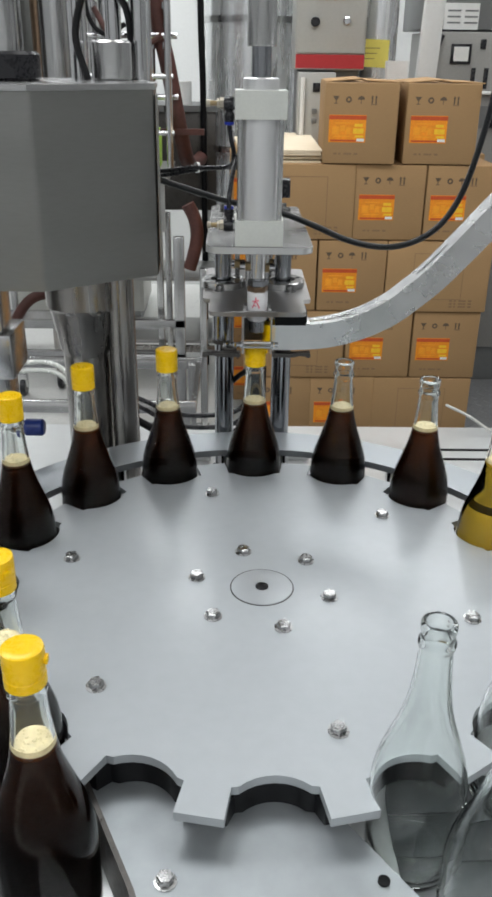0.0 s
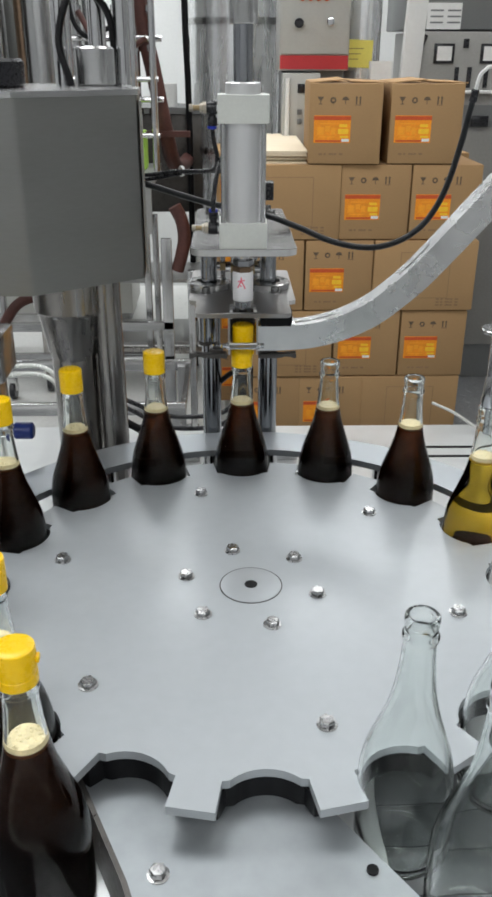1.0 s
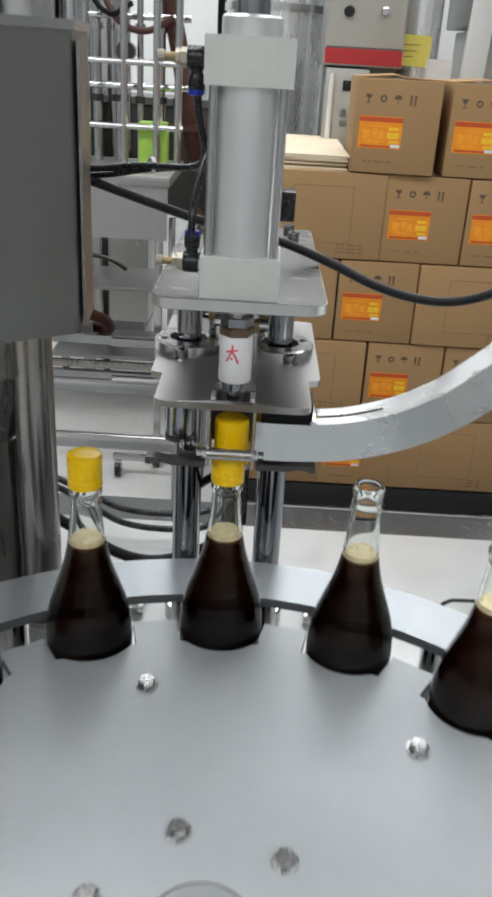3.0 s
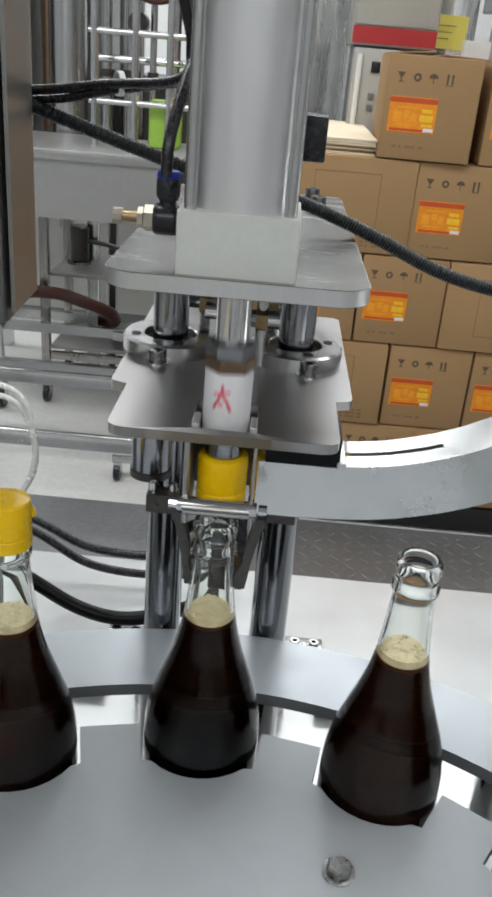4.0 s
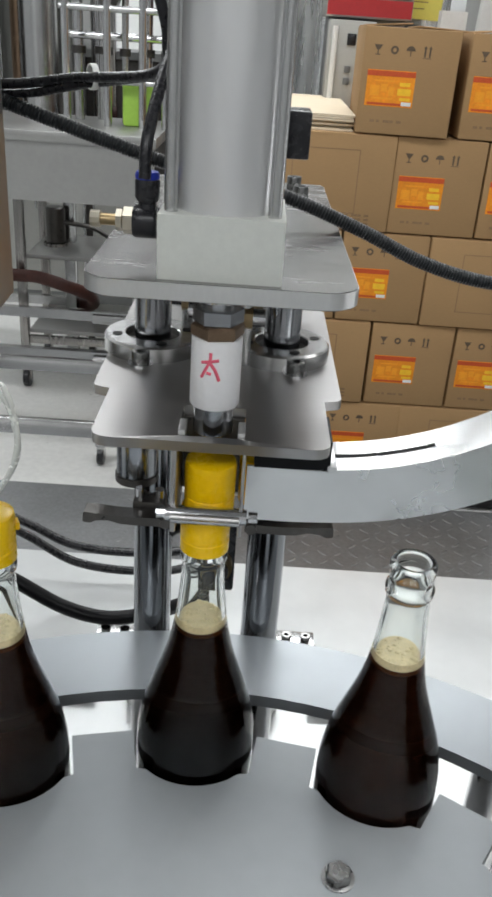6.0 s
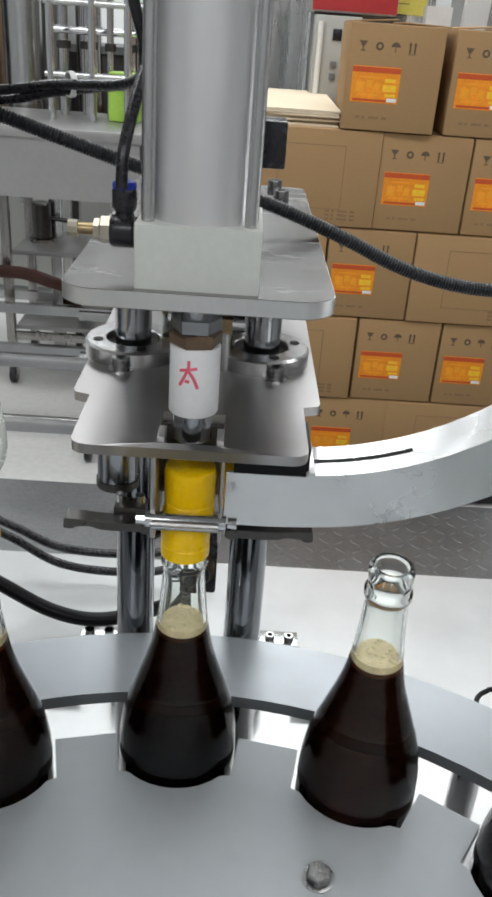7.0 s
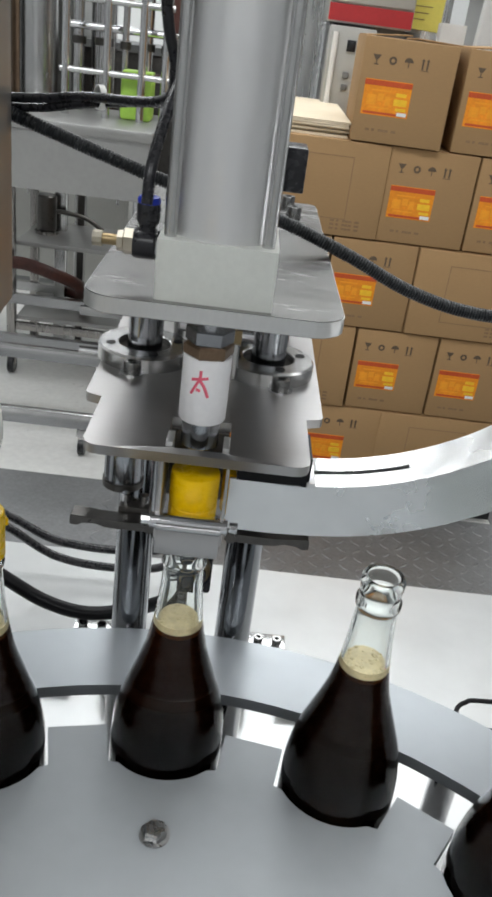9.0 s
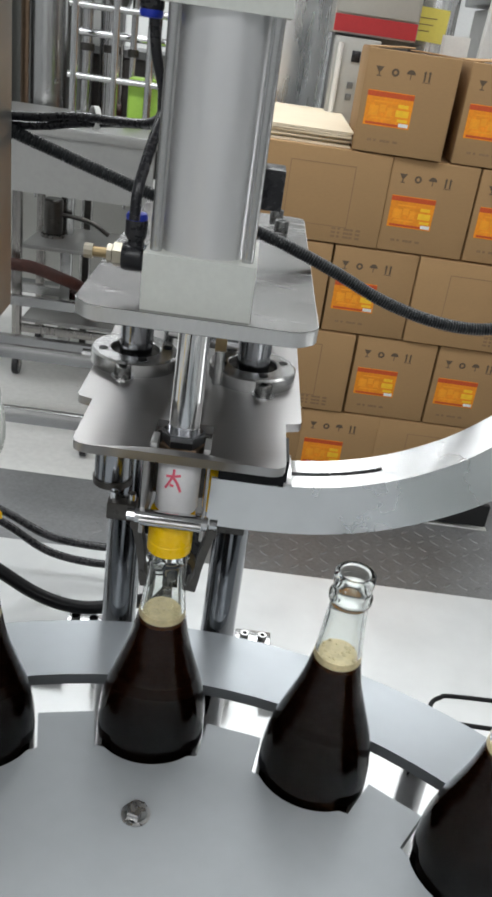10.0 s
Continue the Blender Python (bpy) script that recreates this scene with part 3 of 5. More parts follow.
def air_fitting(z, name, turn=0):
    """A push-in elbow with its flow screw, on the side of the cylinder; turn 180 points it down."""
    x, y = -0.0395, -0.006
    f = part(name, cyl(B(), 0.0075, -0.034, -0.0305, 6, along("x", 0, y, z)), CHROME, cylinder)
    b = B()
    lathe(b, [(0, -0.0465), (0.0076, -0.0465), (0.0085, -0.0452), (0.0085, -0.0352), (0.0076, -0.034), (0, -0.034)], 28, along("x", 0, y, z))
    lathe(b, [(0.0058, 0.0), (0.0046, 0.0095), (0.0064, 0.0125), (0.0064, 0.0205), (0.0058, 0.0215), (0, 0.0215)], 28, pose(x, y, z, turn))
    part("elbow", b, GLOSS_BLACK, f)
    part("release_ring", lathe(B(), [(0.0060, 0.0215), (0.0063, 0.0232), (0.0055, 0.0250), (0.003, 0.0255), (0, 0.0255)], 24, pose(x, y, z, turn)), BLUE, f, "blue release ring")
    part("collar", cyl(B(), 0.0070, -0.0515, -0.0465, 6, along("x", 0, y, z)), NICKEL, f)
    part("lock_nut", cyl(B(), 0.0056, -0.0552, -0.0522, 6, along("x", 0, y, z)), NICKEL, f)
    part("flow_screw", cyl(B(), 0.0031, -0.064, -0.051, 14, along("x", 0, y, z)), BRASS, f, "brass flow screw")
    part("knurled_knob", cyl(B(), 0.0044, -0.0685, -0.0635, 10, along("x", 0, y, z)), NICKEL, f)
    return f


air_fitting(1.2985, "lower_fitting")
air_fitting(1.448, "upper_fitting", 180)

# piston rod, pusher and adjusting sleeve; they slide along the cylinder
ram = thing("press_ram", "steel piston rod with a white nylon pusher marked in red", "ram", at=pose(HEAD, 0.322, 1.185))
part("rod", cyl(B(), 0.0098, 0.066, 0.29, 32), CHROME, ram, "polished steel rod", at=pose(0, 0.004, 0))
part("nut", cyl(B(), 0.0138, 0.0645, 0.0735, 6, chamfer=0.001), COLUMN_STEEL, ram, "grey steel hexagon nut")
part("bronze_nut", cyl(B(), 0.0146, 0.0570, 0.0645, 6, pose(0, 0, 0, 0, 0, 12), 0.0012), BRONZE, ram, "brown bronze hexagon nut")
pusher = part("pusher", lathe(B(), [(0, 0.0572), (0.0132, 0.0572), (0.0139, 0.0562), (0.0139, 0.0185), (0.0132, 0.0175), (0, 0.0175)], 40), NYLON, ram, "white nylon pusher")
b = B()


def on_skin(u, v):
    a = radians(-90) + u / 0.0140
    return Vector((0.01395 * math.cos(a), 0.01395 * math.sin(a), v + 0.004))


for stroke in ([(-0.0075, 0.0415), (-0.003, 0.0425), (0.002, 0.0435)], [(-0.0025, 0.0475), (-0.003, 0.0425), (-0.0075, 0.033)],
               [(-0.003, 0.042), (0.0, 0.038), (0.0025, 0.032)], [(-0.0045, 0.036), (-0.002, 0.0355)]):
    tube(b, smooth_path([on_skin(u, v) for u, v in stroke], 4), 0.0009, 6)
part("marking", b, RED_INK, pusher, "red hand-drawn marking")
part("tip", lathe(B(), [(0, 0.0175), (0.0112, 0.0175), (0.0112, 0.001), (0.0102, 0.0), (0, 0.0)], 32), COLUMN_STEEL, ram, "steel tip")
part("adjusting_sleeve", lathe(B(), [(0.011, 0.358), (0.0175, 0.358), (0.018, 0.3595), (0.018, 0.450), (0, 0.450)], 32), STEEL, ram, "steel adjusting sleeve", at=pose(0, 0.012, 0))
part("rod_extension", cyl(B(), 0.0125, 0.28, 0.37, 32), COLUMN_STEEL, ram, at=pose(0, 0.012, 0))

# cap holder under the plate
holder = part("cap_holder", box(B(), -0.0210, -0.0180, 0.298, 0.346, 1.130, LOW - 0.006, bevel=0.0006), PLATE_STEEL, head, "steel cap holder cheeks with a hinged gate")
part("cheek", box(B(), 0.0180, 0.0200, 0.297, 0.303, 1.130, LOW - 0.006, bevel=0.0004), PLATE_STEEL, holder)
part("back_stop", box(B(), -0.0180, 0.0180, 0.342, 0.346, 1.136, LOW - 0.006), DARK_STEEL, holder)
part("hinge_bar", cyl(B(), 0.0048, -0.0235, 0.0225, 18, along("x", 0, 0.2975, 1.1435)), CHROME, holder)
for x in (-0.0285, 0.0235):
    part("bar_screw", cyl(B(), 0.0036, x, x + 0.005, 10, along("x", 0, 0.2975, 1.1435)), CHROME, holder)
gate = thing("holder_gate", "small hinged steel gate of the cap holder", "gate", at=pose(HEAD, 0.294, 1.142))
part("leaf", box(B(), -0.0195, 0.0185, -0.0012, 0.0012, -0.019, 0.0, bevel=0.0005), PLATE_STEEL, gate)
part("knuckle", cyl(B(), 0.0028, -0.0195, 0.0185, 12, along("x", 0, 0, 0)), STEEL, gate)

# neck gripper: two dark levers that swing about short pins
GRIP_Z = 1.119
for side, nm in ((-1, "gripper"), (1, "gripper")):
    part("gripper_block", box(B(), side * 0.038 - 0.010, side * 0.038 + 0.010, 0.338, 0.352, GRIP_Z - 0.007, GRIP_Z + 0.006, bevel=0.0012), DARK_STEEL, head, "dark steel gripper block")
    for dx in (-0.006, 0.006):
        part("gripper_screw", cyl(B(), 0.003, 0, 0.006, 10), CHROME, head, at=pose(side * 0.038 + dx, 0.345, GRIP_Z + 0.006))
grips = []
for side in (-1, 1):
    g = thing("neck_gripper", "dark steel neck gripper lever with a hooked end", "gripper", "neck grippers", pose(HEAD + side * 0.026, 0.331, GRIP_Z))
    outline = [(-0.004, 0.0026), (0.020, 0.0022), (0.034, 0.0026), (0.042, 0.0034), (0.0535, 0.0040),
               (0.0540, -0.0030), (0.0490, -0.0036), (0.0455, -0.0016), (0.0370, -0.0010), (0.0300, -0.0030), (0.020, -0.0034), (-0.004, -0.0030)]
    b = prism(B(), rounded([(side * 0.94 * x, z) for x, z in outline], 0.0012, 3), -0.0058, 0.0056, pose(0, 0, 0, 90))
    part("lever", b, DARK_STEEL, g)
    part("pin", cyl(B(), 0.0035, -0.0074, 0.0074, 14, along("y", 0, 0, 0)), DARK_STEEL, g)
    grips.append((side, g))

# bottle rest behind the neck: black knob with brass ring on a sprung rod
rest = thing("bottle_rest", "black knob with a brass ring on a sprung rod", "bottle rest", at=pose(HEAD - 0.002, 0.425, TABLE))
part("rod", cyl(B(), 0.005, 0, 0.20, 16), STEEL, rest)
coil = [Vector((0.0066 * math.cos(a * 0.9), 0.0066 * math.sin(a * 0.9), 0.015 + 0.00098 * a)) for a in range(128)]
part("spring", tube(B(), coil, 0.0014, 6), DARK_STEEL, rest, "dark coil spring")
part("bracket", box(B(), -0.010, 0.020, -0.012, 0.004, 0.142, 0.207, bevel=0.002), GLOSS_BLACK, rest)
part("brass_ring", lathe(B(), [(0.008, -0.006), (0.0125, -0.006), (0.0125, 0.004), (0.008, 0.004)], 28, along("y", 0.006, -0.014, 0.168)), BRASS, rest, "brass ring")
part("arm", tube(B(), smooth_path([(-0.008, 0.004, 0.195), (-0.024, 0.018, 0.178), (-0.042, 0.034, 0.155)], 5), 0.0045, 10), BLACK, rest)
part("knob", cyl(B(), 0.0098, -0.012, 0.006, 28, along("y", 0.006, -0.012, 0.166), 0.001), GLOSS_BLACK, rest, "black knob")

# ---- cap chute ----
chute = thing("cap_chute", "curved scuffed aluminium cap chute with a slotted top", "chute")
CH = [(0.018, 1.1462), (0.05, 1.1462), (0.088, 1.149), (0.12, 1.1557), (0.150, 1.1664), (0.180, 1.1822), (0.205, 1.2012), (0.238, 1.2308), (0.2725, 1.269), (0.306, 1.308), (0.42, 1.440), (0.62, 1.672)]
line = [(p.x, p.z) for p in smooth_path([(x, 0, z) for x, z in CH], 6)]
HH = 0.0174
part("front_wall", ribbon(B(), line, 0.3205, 0.3225, -HH, HH + 0.0007), CHUTE, chute, sharp=60)
part("back_wall", ribbon(B(), line, 0.3575, 0.3595, -HH, HH), CHUTE, chute, sharp=60)
part("floor", ribbon(B(), line, 0.3225, 0.3575, -HH, -HH + 0.002), CHUTE, chute, sharp=60)
far = [p for p in line if p[0] >= 0.062]
part("top_strip", ribbon(B(), far, 0.3225, 0.3375, HH - 0.002, HH), CHUTE, chute, sharp=60)
part("top_strip", ribbon(B(), far, 0.3425, 0.3575, HH - 0.002, HH), CHUTE, chute, sharp=60)
for x0, x1 in ((0.133, 0.230), (0.266, 0.62)):
    seg = [p for p in line if x0 <= p[0] <= x1]
    part("top_web", ribbon(B(), seg, 0.3375, 0.3425, HH - 0.002, HH), CHUTE, chute, sharp=60)
part("lip", box(B(), 0.0645, 0.070, 0.319, 0.361, 1.1640, 1.1680, bevel=0.0008), CHUTE, chute)
part("mount", box(B(), 0.022, 0.066, 0.3205, 0.356, 1.1640, 1.183), BLACK, chute, "black rubber mounting pad")
part("stay", cyl(B(), 0.008, TABLE, 1.600, 16), STEEL, chute, at=pose(0.575, 0.372, 0))

# ---- caps and bottles ----
def cap_mesh():
    b = B()
    n = 72
    prof = [(0.0138, 0.0), (0.0149, 0.0), (0.0149, 0.0075), (0.0145, 0.008), (0.0145, 0.0088), (0.0149, 0.0093), (0.0151, 0.027), (0.0146, 0.0296), (0.013, 0.0305), (0.006, 0.0300), (0, 0.0300)]
    lathe(b, prof, n)
    box(b, -0.0035, 0.0035, -0.0172, -0.0145, 0.017, 0.022, bevel=0.0008)
    return b


CAP_ME = mesh_of("cap", cap_mesh(), YELLOW)
H_RIM = 0.253
SKIN = [(0.0, 0.004), (0.022, 0.003), (0.031, 0.0), (0.0355, 0.002), (0.0390, 0.008), (0.0401, 0.018), (0.0404, 0.050), (0.0403, 0.082), (0.0395, 0.097), (0.0374, 0.110),
        (0.0345, 0.121), (0.0310, 0.131), (0.0277, 0.141), (0.0240, 0.152), (0.0208, 0.163), (0.0184, 0.174), (0.0166, 0.185), (0.0152, 0.197), (0.0142, 0.209), (0.0133, 0.222),
        (0.0129, 0.2285), (0.0133, 0.2300), (0.0146, 0.2315), (0.0146, 0.2355), (0.0132, 0.2370), (0.0129, 0.2425), (0.0136, 0.2445), (0.0140, 0.2490), (0.0136, 0.2520), (0.0125, H_RIM)]
WALL = 0.0026


def inner_radius(h):
    for (r0, h0), (r1, h1) in zip(SKIN[2:], SKIN[3:]):
        if h0 <= h <= h1 and h1 > h0:
            return r0 + (r1 - r0) * (h - h0) / (h1 - h0) - WALL
    return 0.02


def bottle_glass():
    inside = [(0.0103, 0.2525), (0.0100, 0.248), (0.0100, 0.235)]
    for h in (0.222, 0.209, 0.197, 0.185, 0.174, 0.163, 0.152, 0.141, 0.131, 0.121, 0.110, 0.097, 0.082, 0.05, 0.018):
        inside.append((inner_radius(h), h))
    inside += [(0.034, 0.010), (0.028, 0.0065), (0.0, 0.009)]
    return lathe(B(), SKIN + inside, 48)


def filled_glass():
    """The glass of a filled bottle: one clear body up to the liquid's surface, hollow above it."""
    inside = [(0.0103, 0.2525), (0.0100, 0.248), (0.0100, 0.235)]
    inside += [(inner_radius(h), h) for h in (0.222, 0.209, 0.197, 0.1845)] + [(0.0, 0.1845)]
    return lathe(B(), SKIN + inside, 48)


def liquid_body(top, shrink=0.0, low=0.0075):
    prof = [(0, low), (0.028, low), (0.0342, low + 0.003)]
    for h in (0.018, 0.05, 0.082, 0.097, 0.110, 0.121, 0.131, 0.141, 0.152, 0.163, 0.174, 0.185, 0.197):
        if h < top - 0.001:
            prof.append((inner_radius(h) + 0.0015 - shrink, h))
    prof += [(inner_radius(top) + 0.0015 - shrink, top), (0, top)]
    return lathe(B(), prof, 48)


def foam_top(top, rise, seed):
    rng = random.Random(seed)
    b = B()
    r = inner_radius(top) + 0.0003
    lathe(b, [(r - 0.0002, top - 0.003), (inner_radius(top + rise) + 0.0003, top + rise), (r * 0.7, top + rise + 0.0006), (0, top + rise + 0.0004)], 32)
    for _ in range(34):
        q = polar(r * 0.9 * math.sqrt(rng.random()), 360 * rng.random(), top + rise)
        s = 0.0007 + 0.0016 * rng.random()
        lathe(b, [(s, 0), (s * 0.7, s * 0.5), (0, s * 0.7)], 7, Matrix.Translation(q))
    return b


GLASS_ME = mesh_of("glass", bottle_glass(), GLASS, 50)
FILLED_ME = mesh_of("glass", filled_glass(), GLASS, 50)
LIQ_ME = mesh_of("liquid", liquid_body(0.182), SAUCE, 50)
LIQ_RED_ME = mesh_of("liquid", liquid_body(0.182), SAUCE_RED, 50)
FOAM_ME = [mesh_of("foam", foam_top(0.182, 0.005, s), FOAM, 50) for s in (1, 2, 3)]
SWIRL_ME = mesh_of("swirl", liquid_body(0.182, 0.0010), AMBER, 50)
bottle_count = 0


def bottle(kind, at, label, group):
    """A tapered glass bottle. kind: capped, open, empty or filling."""
    global bottle_count
    bottle_count += 1
    t = thing("bottle", label, "bottle", group, at)
    glass = share("glass", GLASS_ME if kind == "empty" else FILLED_ME, t, Matrix())
    glass.visible_shadow = False
    liquid = None
    if kind in ("capped", "open"):
        share("liquid", LIQ_RED_ME if bottle_count % 2 else LIQ_ME, t, Matrix())
        share("foam", FOAM_ME[bottle_count % 3], t, pose(0, 0, 0, 0, 0, 77 * bottle_count))
    if kind == "filling":
        swirl = tagged(share("swirl", SWIRL_ME, t, Matrix()), "swirling amber liquid being filled")
        share("froth", FOAM_ME[1], swirl, Matrix())
        liquid = (swirl, share("liquid", LIQ_ME, t, pose(0, 0, -0.125)))
    if kind == "capped":
        share("cap", CAP_ME, t, pose(0, 0, H_RIM - 0.0145, 0, 0, 40 + 53 * bottle_count))
    return t, liquid


CAPPED = "dark brown sauce bottle with a yellow cap, in the star wheel"
OPEN = "uncapped dark brown sauce bottle in the star wheel"
EMPTY = "empty clear glass bottle in the star wheel"
riders = []   # (thing, pocket)


def pocket_pose(k, turn):
    a = PHASE + PITCH * k + turn
    p = polar(R_BOTTLE, a, TABLE + 0.003)
    return Matrix.Translation(p) @ pose(0, 0, 0, 0, 0, turn)


for k in (0, 1, 2, 3, 4, 5, 6):
    riders.append((bottle("capped", pocket_pose(k, 0), CAPPED, "capped bottles")[0], k))
for k in (-1, -2):
    riders.append((bottle("open", pocket_pose(k, 0), OPEN, "filled uncapped bottles")[0], k))
filler, rising = bottle("filling", pocket_pose(-3, 0), "bottle being filled with amber liquid that darkens", "filled uncapped bottles")
riders.append((filler, -3))
late, late_rising = bottle("filling", pocket_pose(-4, 0), "clear bottle that is filled at the next stop", "filled uncapped bottles")
riders.append((late, -4))
for k in (-5, -6, -7):
    riders.append((bottle("empty", pocket_pose(k, 0), EMPTY, "empty bottles")[0], k))
LANE_OUT = [(-0.176, -0.344), (-0.255, -0.455), (-0.337, -0.558)]
LANE_IN = [(0.166, -0.372), (0.205, -0.452), (0.245, -0.532)]
leaver = bottle("capped", pose(-0.176, -0.344, TABLE + 0.003, 0, 0, 150), "dark brown sauce bottle with a yellow cap, leaving the wheel", "capped bottles")[0]
riders.append((leaver, 7))
comer = bottle("empty", pose(0.166, -0.372, TABLE + 0.003), "empty clear glass bottle waiting to enter the wheel", "empty bottles")[0]
riders.append((comer, -8))
manifold = thing("filler_manifold", "steel filler manifold hanging from the ceiling", "manifold", at=Matrix.Translation(polar(R_BOTTLE, PHASE - 3 * PITCH, 0)))
part("block", box(B(), -0.03, 0.03, -0.03, 0.03, 1.68, 1.90, bevel=0.003), STEEL, manifold)
part("hanger", cyl(B(), 0.015, 1.90, CEIL, 20), STEEL, manifold)

caps = []
for nm in range(3):
    c = new("loose_cap", CAP_ME)
    caps.append(tagged(c, "loose yellow plastic bottle cap", "bottle cap", "loose caps"))

nozzle = thing("filling_nozzle", "steel filling nozzle with a round stop plate", "nozzle", at=Matrix.Translation(polar(R_BOTTLE, PHASE - 3 * PITCH, 0)))
part("tube", cyl(B(), 0.0055, 1.085, 1.84, 20), CHROME, nozzle)
part("stop_plate", cyl(B(), 0.022, 1.214, 1.219, 32, chamfer=0.001), STEEL, nozzle)
part("sleeve", lathe(B(), [(0.0057, 1.16), (0.009, 1.16), (0.0095, 1.214), (0.0057, 1.214)], 24), CHROME, nozzle)
part("seal", lathe(B(), [(0.0057, 1.121), (0.0115, 1.121), (0.0125, 1.128), (0.009, 1.16), (0.0057, 1.16)], 24), CHROME, nozzle)

# ---- hoses and wires on the machine ----
def hose(name, pts, r, mat, label, category="hose", ridge=0.0, segs=12, group=""):
    line = smooth_path(pts, 10)
    if ridge:
        line = resample(line, 0.0005)
    return tagged(part(name, tube(B(), line, r, segs, ridge), mat, sharp=30 if ridge else 80), label, category, group)


conduit = hose("conduit", [(-0.205, 0.455, 1.356), (-0.152, 0.45, 1.342), (-0.09, 0.452, 1.323), (-0.044, 0.452, 1.310), (0.0, 0.452, 1.302), (0.040, 0.45, 1.2925), (0.085, 0.45, 1.276), (0.125, 0.45, 1.259), (0.165, 0.45, 1.249),
                 (0.203, 0.45, 1.248), (0.240, 0.45, 1.260), (0.269, 0.45, 1.283), (0.289, 0.45, 1.315), (0.302, 0.45, 1.352), (0.313, 0.45, 1.40), (0.319, 0.45, 1.435), (0.324, 0.45, 1.462)],
     0.0042, CONDUIT, "black corrugated cable conduit hanging in a loop", ridge=0.0006)
part("ferrule", cyl(B(), 0.0085, -0.18, -0.150, 20, pose(0, 0.4495, 1.3435) @ TURN_X), GLOSS_BLACK, conduit, "black end ferrule")
part("ferrule", cyl(B(), 0.0056, -0.012, 0.004, 20, pose(0.324, 0.45, 1.462, 0, 11, 0)), GLOSS_BLACK, conduit, "black end ferrule")
hose("white_cable", [(0.3235, 0.45, 1.458), (0.328, 0.45, 1.482), (0.335, 0.45, 1.491), (0.346, 0.45, 1.4955), (0.40, 0.448, 1.492), (0.50, 0.42, 1.46), (0.575, 0.379, 1.42)], 0.0026, PAPER, "thin white cable coming out of the conduit", "cable")
hose("air_hose", [(HEAD - 0.0395, 0.3165, 1.3215), (HEAD - 0.0385, 0.322, 1.342), (HEAD - 0.032, 0.348, 1.374), (HEAD - 0.022, 0.366, 1.392), (HEAD - 0.005, 0.368, 1.405)], 0.0031, GLOSS_BLACK, "black air hose from the cylinder's lower fitting")
hose("air_hose", [(HEAD - 0.0395, 0.340, 1.4235), (HEAD - 0.0375, 0.345, 1.405), (HEAD - 0.034, 0.358, 1.384), (HEAD - 0.043, 0.382, 1.366), (-0.10, 0.435, 1.358), (-0.135, 0.449, 1.352), (-0.200, 0.472, 1.346)], 0.0030, GLOSS_BLACK, "black air hose from the cylinder's upper fitting")
hose("air_hose", [(HEAD - 0.030, 0.372, 1.366), (HEAD - 0.055, 0.404, 1.362), (-0.10, 0.437, 1.3535), (-0.135, 0.451, 1.346), (-0.200, 0.474, 1.340)], 0.0027, GLOSS_BLACK, "thin black air hose behind the cylinder")
for x, y, z in ((-0.088, 0.428, 1.3595),):
    tagged(part("cable_tie", lathe(B(), [(0.0062, -0.0018), (0.0073, -0.0018), (0.0073, 0.0018), (0.0062, 0.0018)], 16, pose(x, y, z, 0, 90, 30)), PAPER), "white cable tie round the air hoses", "cable tie")
hose("low_hose", [(-0.235, 0.60, 0.955), (-0.192, 0.60, 0.936), (-0.146, 0.60, 0.914), (-0.084, 0.60, 0.910), (-0.03, 0.60, 0.920), (0.0, 0.60, 0.955)], 0.0045, GLOSS_BLACK, "thin black hose curving over the table", group="low hoses")
hose("low_hose", [(-0.235, 0.605, 0.940), (-0.193, 0.605, 0.917), (-0.146, 0.605, 0.890), (-0.084, 0.605, 0.884), (-0.03, 0.605, 0.895), (0.0, 0.605, 0.940)], 0.0045, GLOSS_BLACK, "thin black hose curving over the table", group="low hoses")
hose("low_hose", [(-0.235, 0.52, 0.955), (-0.185, 0.52, 0.925), (-0.14, 0.52, 0.898), (-0.10, 0.52, 0.889), (-0.06, 0.52, 0.898), (-0.02, 0.50, 0.933), (0.0, 0.48, 0.985), (0.0, 0.455, 1.03)], 0.0068, BLACK, "thick black hose looping behind the columns", group="low hoses")
hose("wire_loop", [(0.62, 0.402, 0.937), (0.40, 0.403, 0.937), (0.26, 0.4035, 0.937), (0.234, 0.399, 0.937), (0.2245, 0.3855, 0.937), (0.234, 0.374, 0.937), (0.26, 0.370, 0.937), (0.40, 0.369, 0.937), (0.62, 0.368, 0.937)], 0.0020, BLACK, "black bent wire loop beside the star wheel", "wire")
clip = thing("rod_clamp", "small steel post holding the bent wire loop", "clamp", at=pose(0.60, 0.385, TABLE))
part("post", cyl(B(), 0.009, 0, 0.066, 20), STEEL, clip)
part("jaw", box(B(), -0.012, 0.012, -0.026, 0.026, 0.066, 0.078, bevel=0.001), STEEL, clip)
hose("sensor_wire", [(0.372, 0.685, 0.900), (0.41, 0.655, 0.890), (0.45, 0.62, 0.872), (0.50, 0.58, 0.869)], 0.0028, CABINET, "pale sensor lead over the table edge", "wire")
hose("strap", [(0.355, 0.405, 0.872), (0.375, 0.385, 0.872), (0.41, 0.355, 0.872), (0.45, 0.335, 0.872)], 0.0022, PINK, "pink strap end lying on the table", "strap")

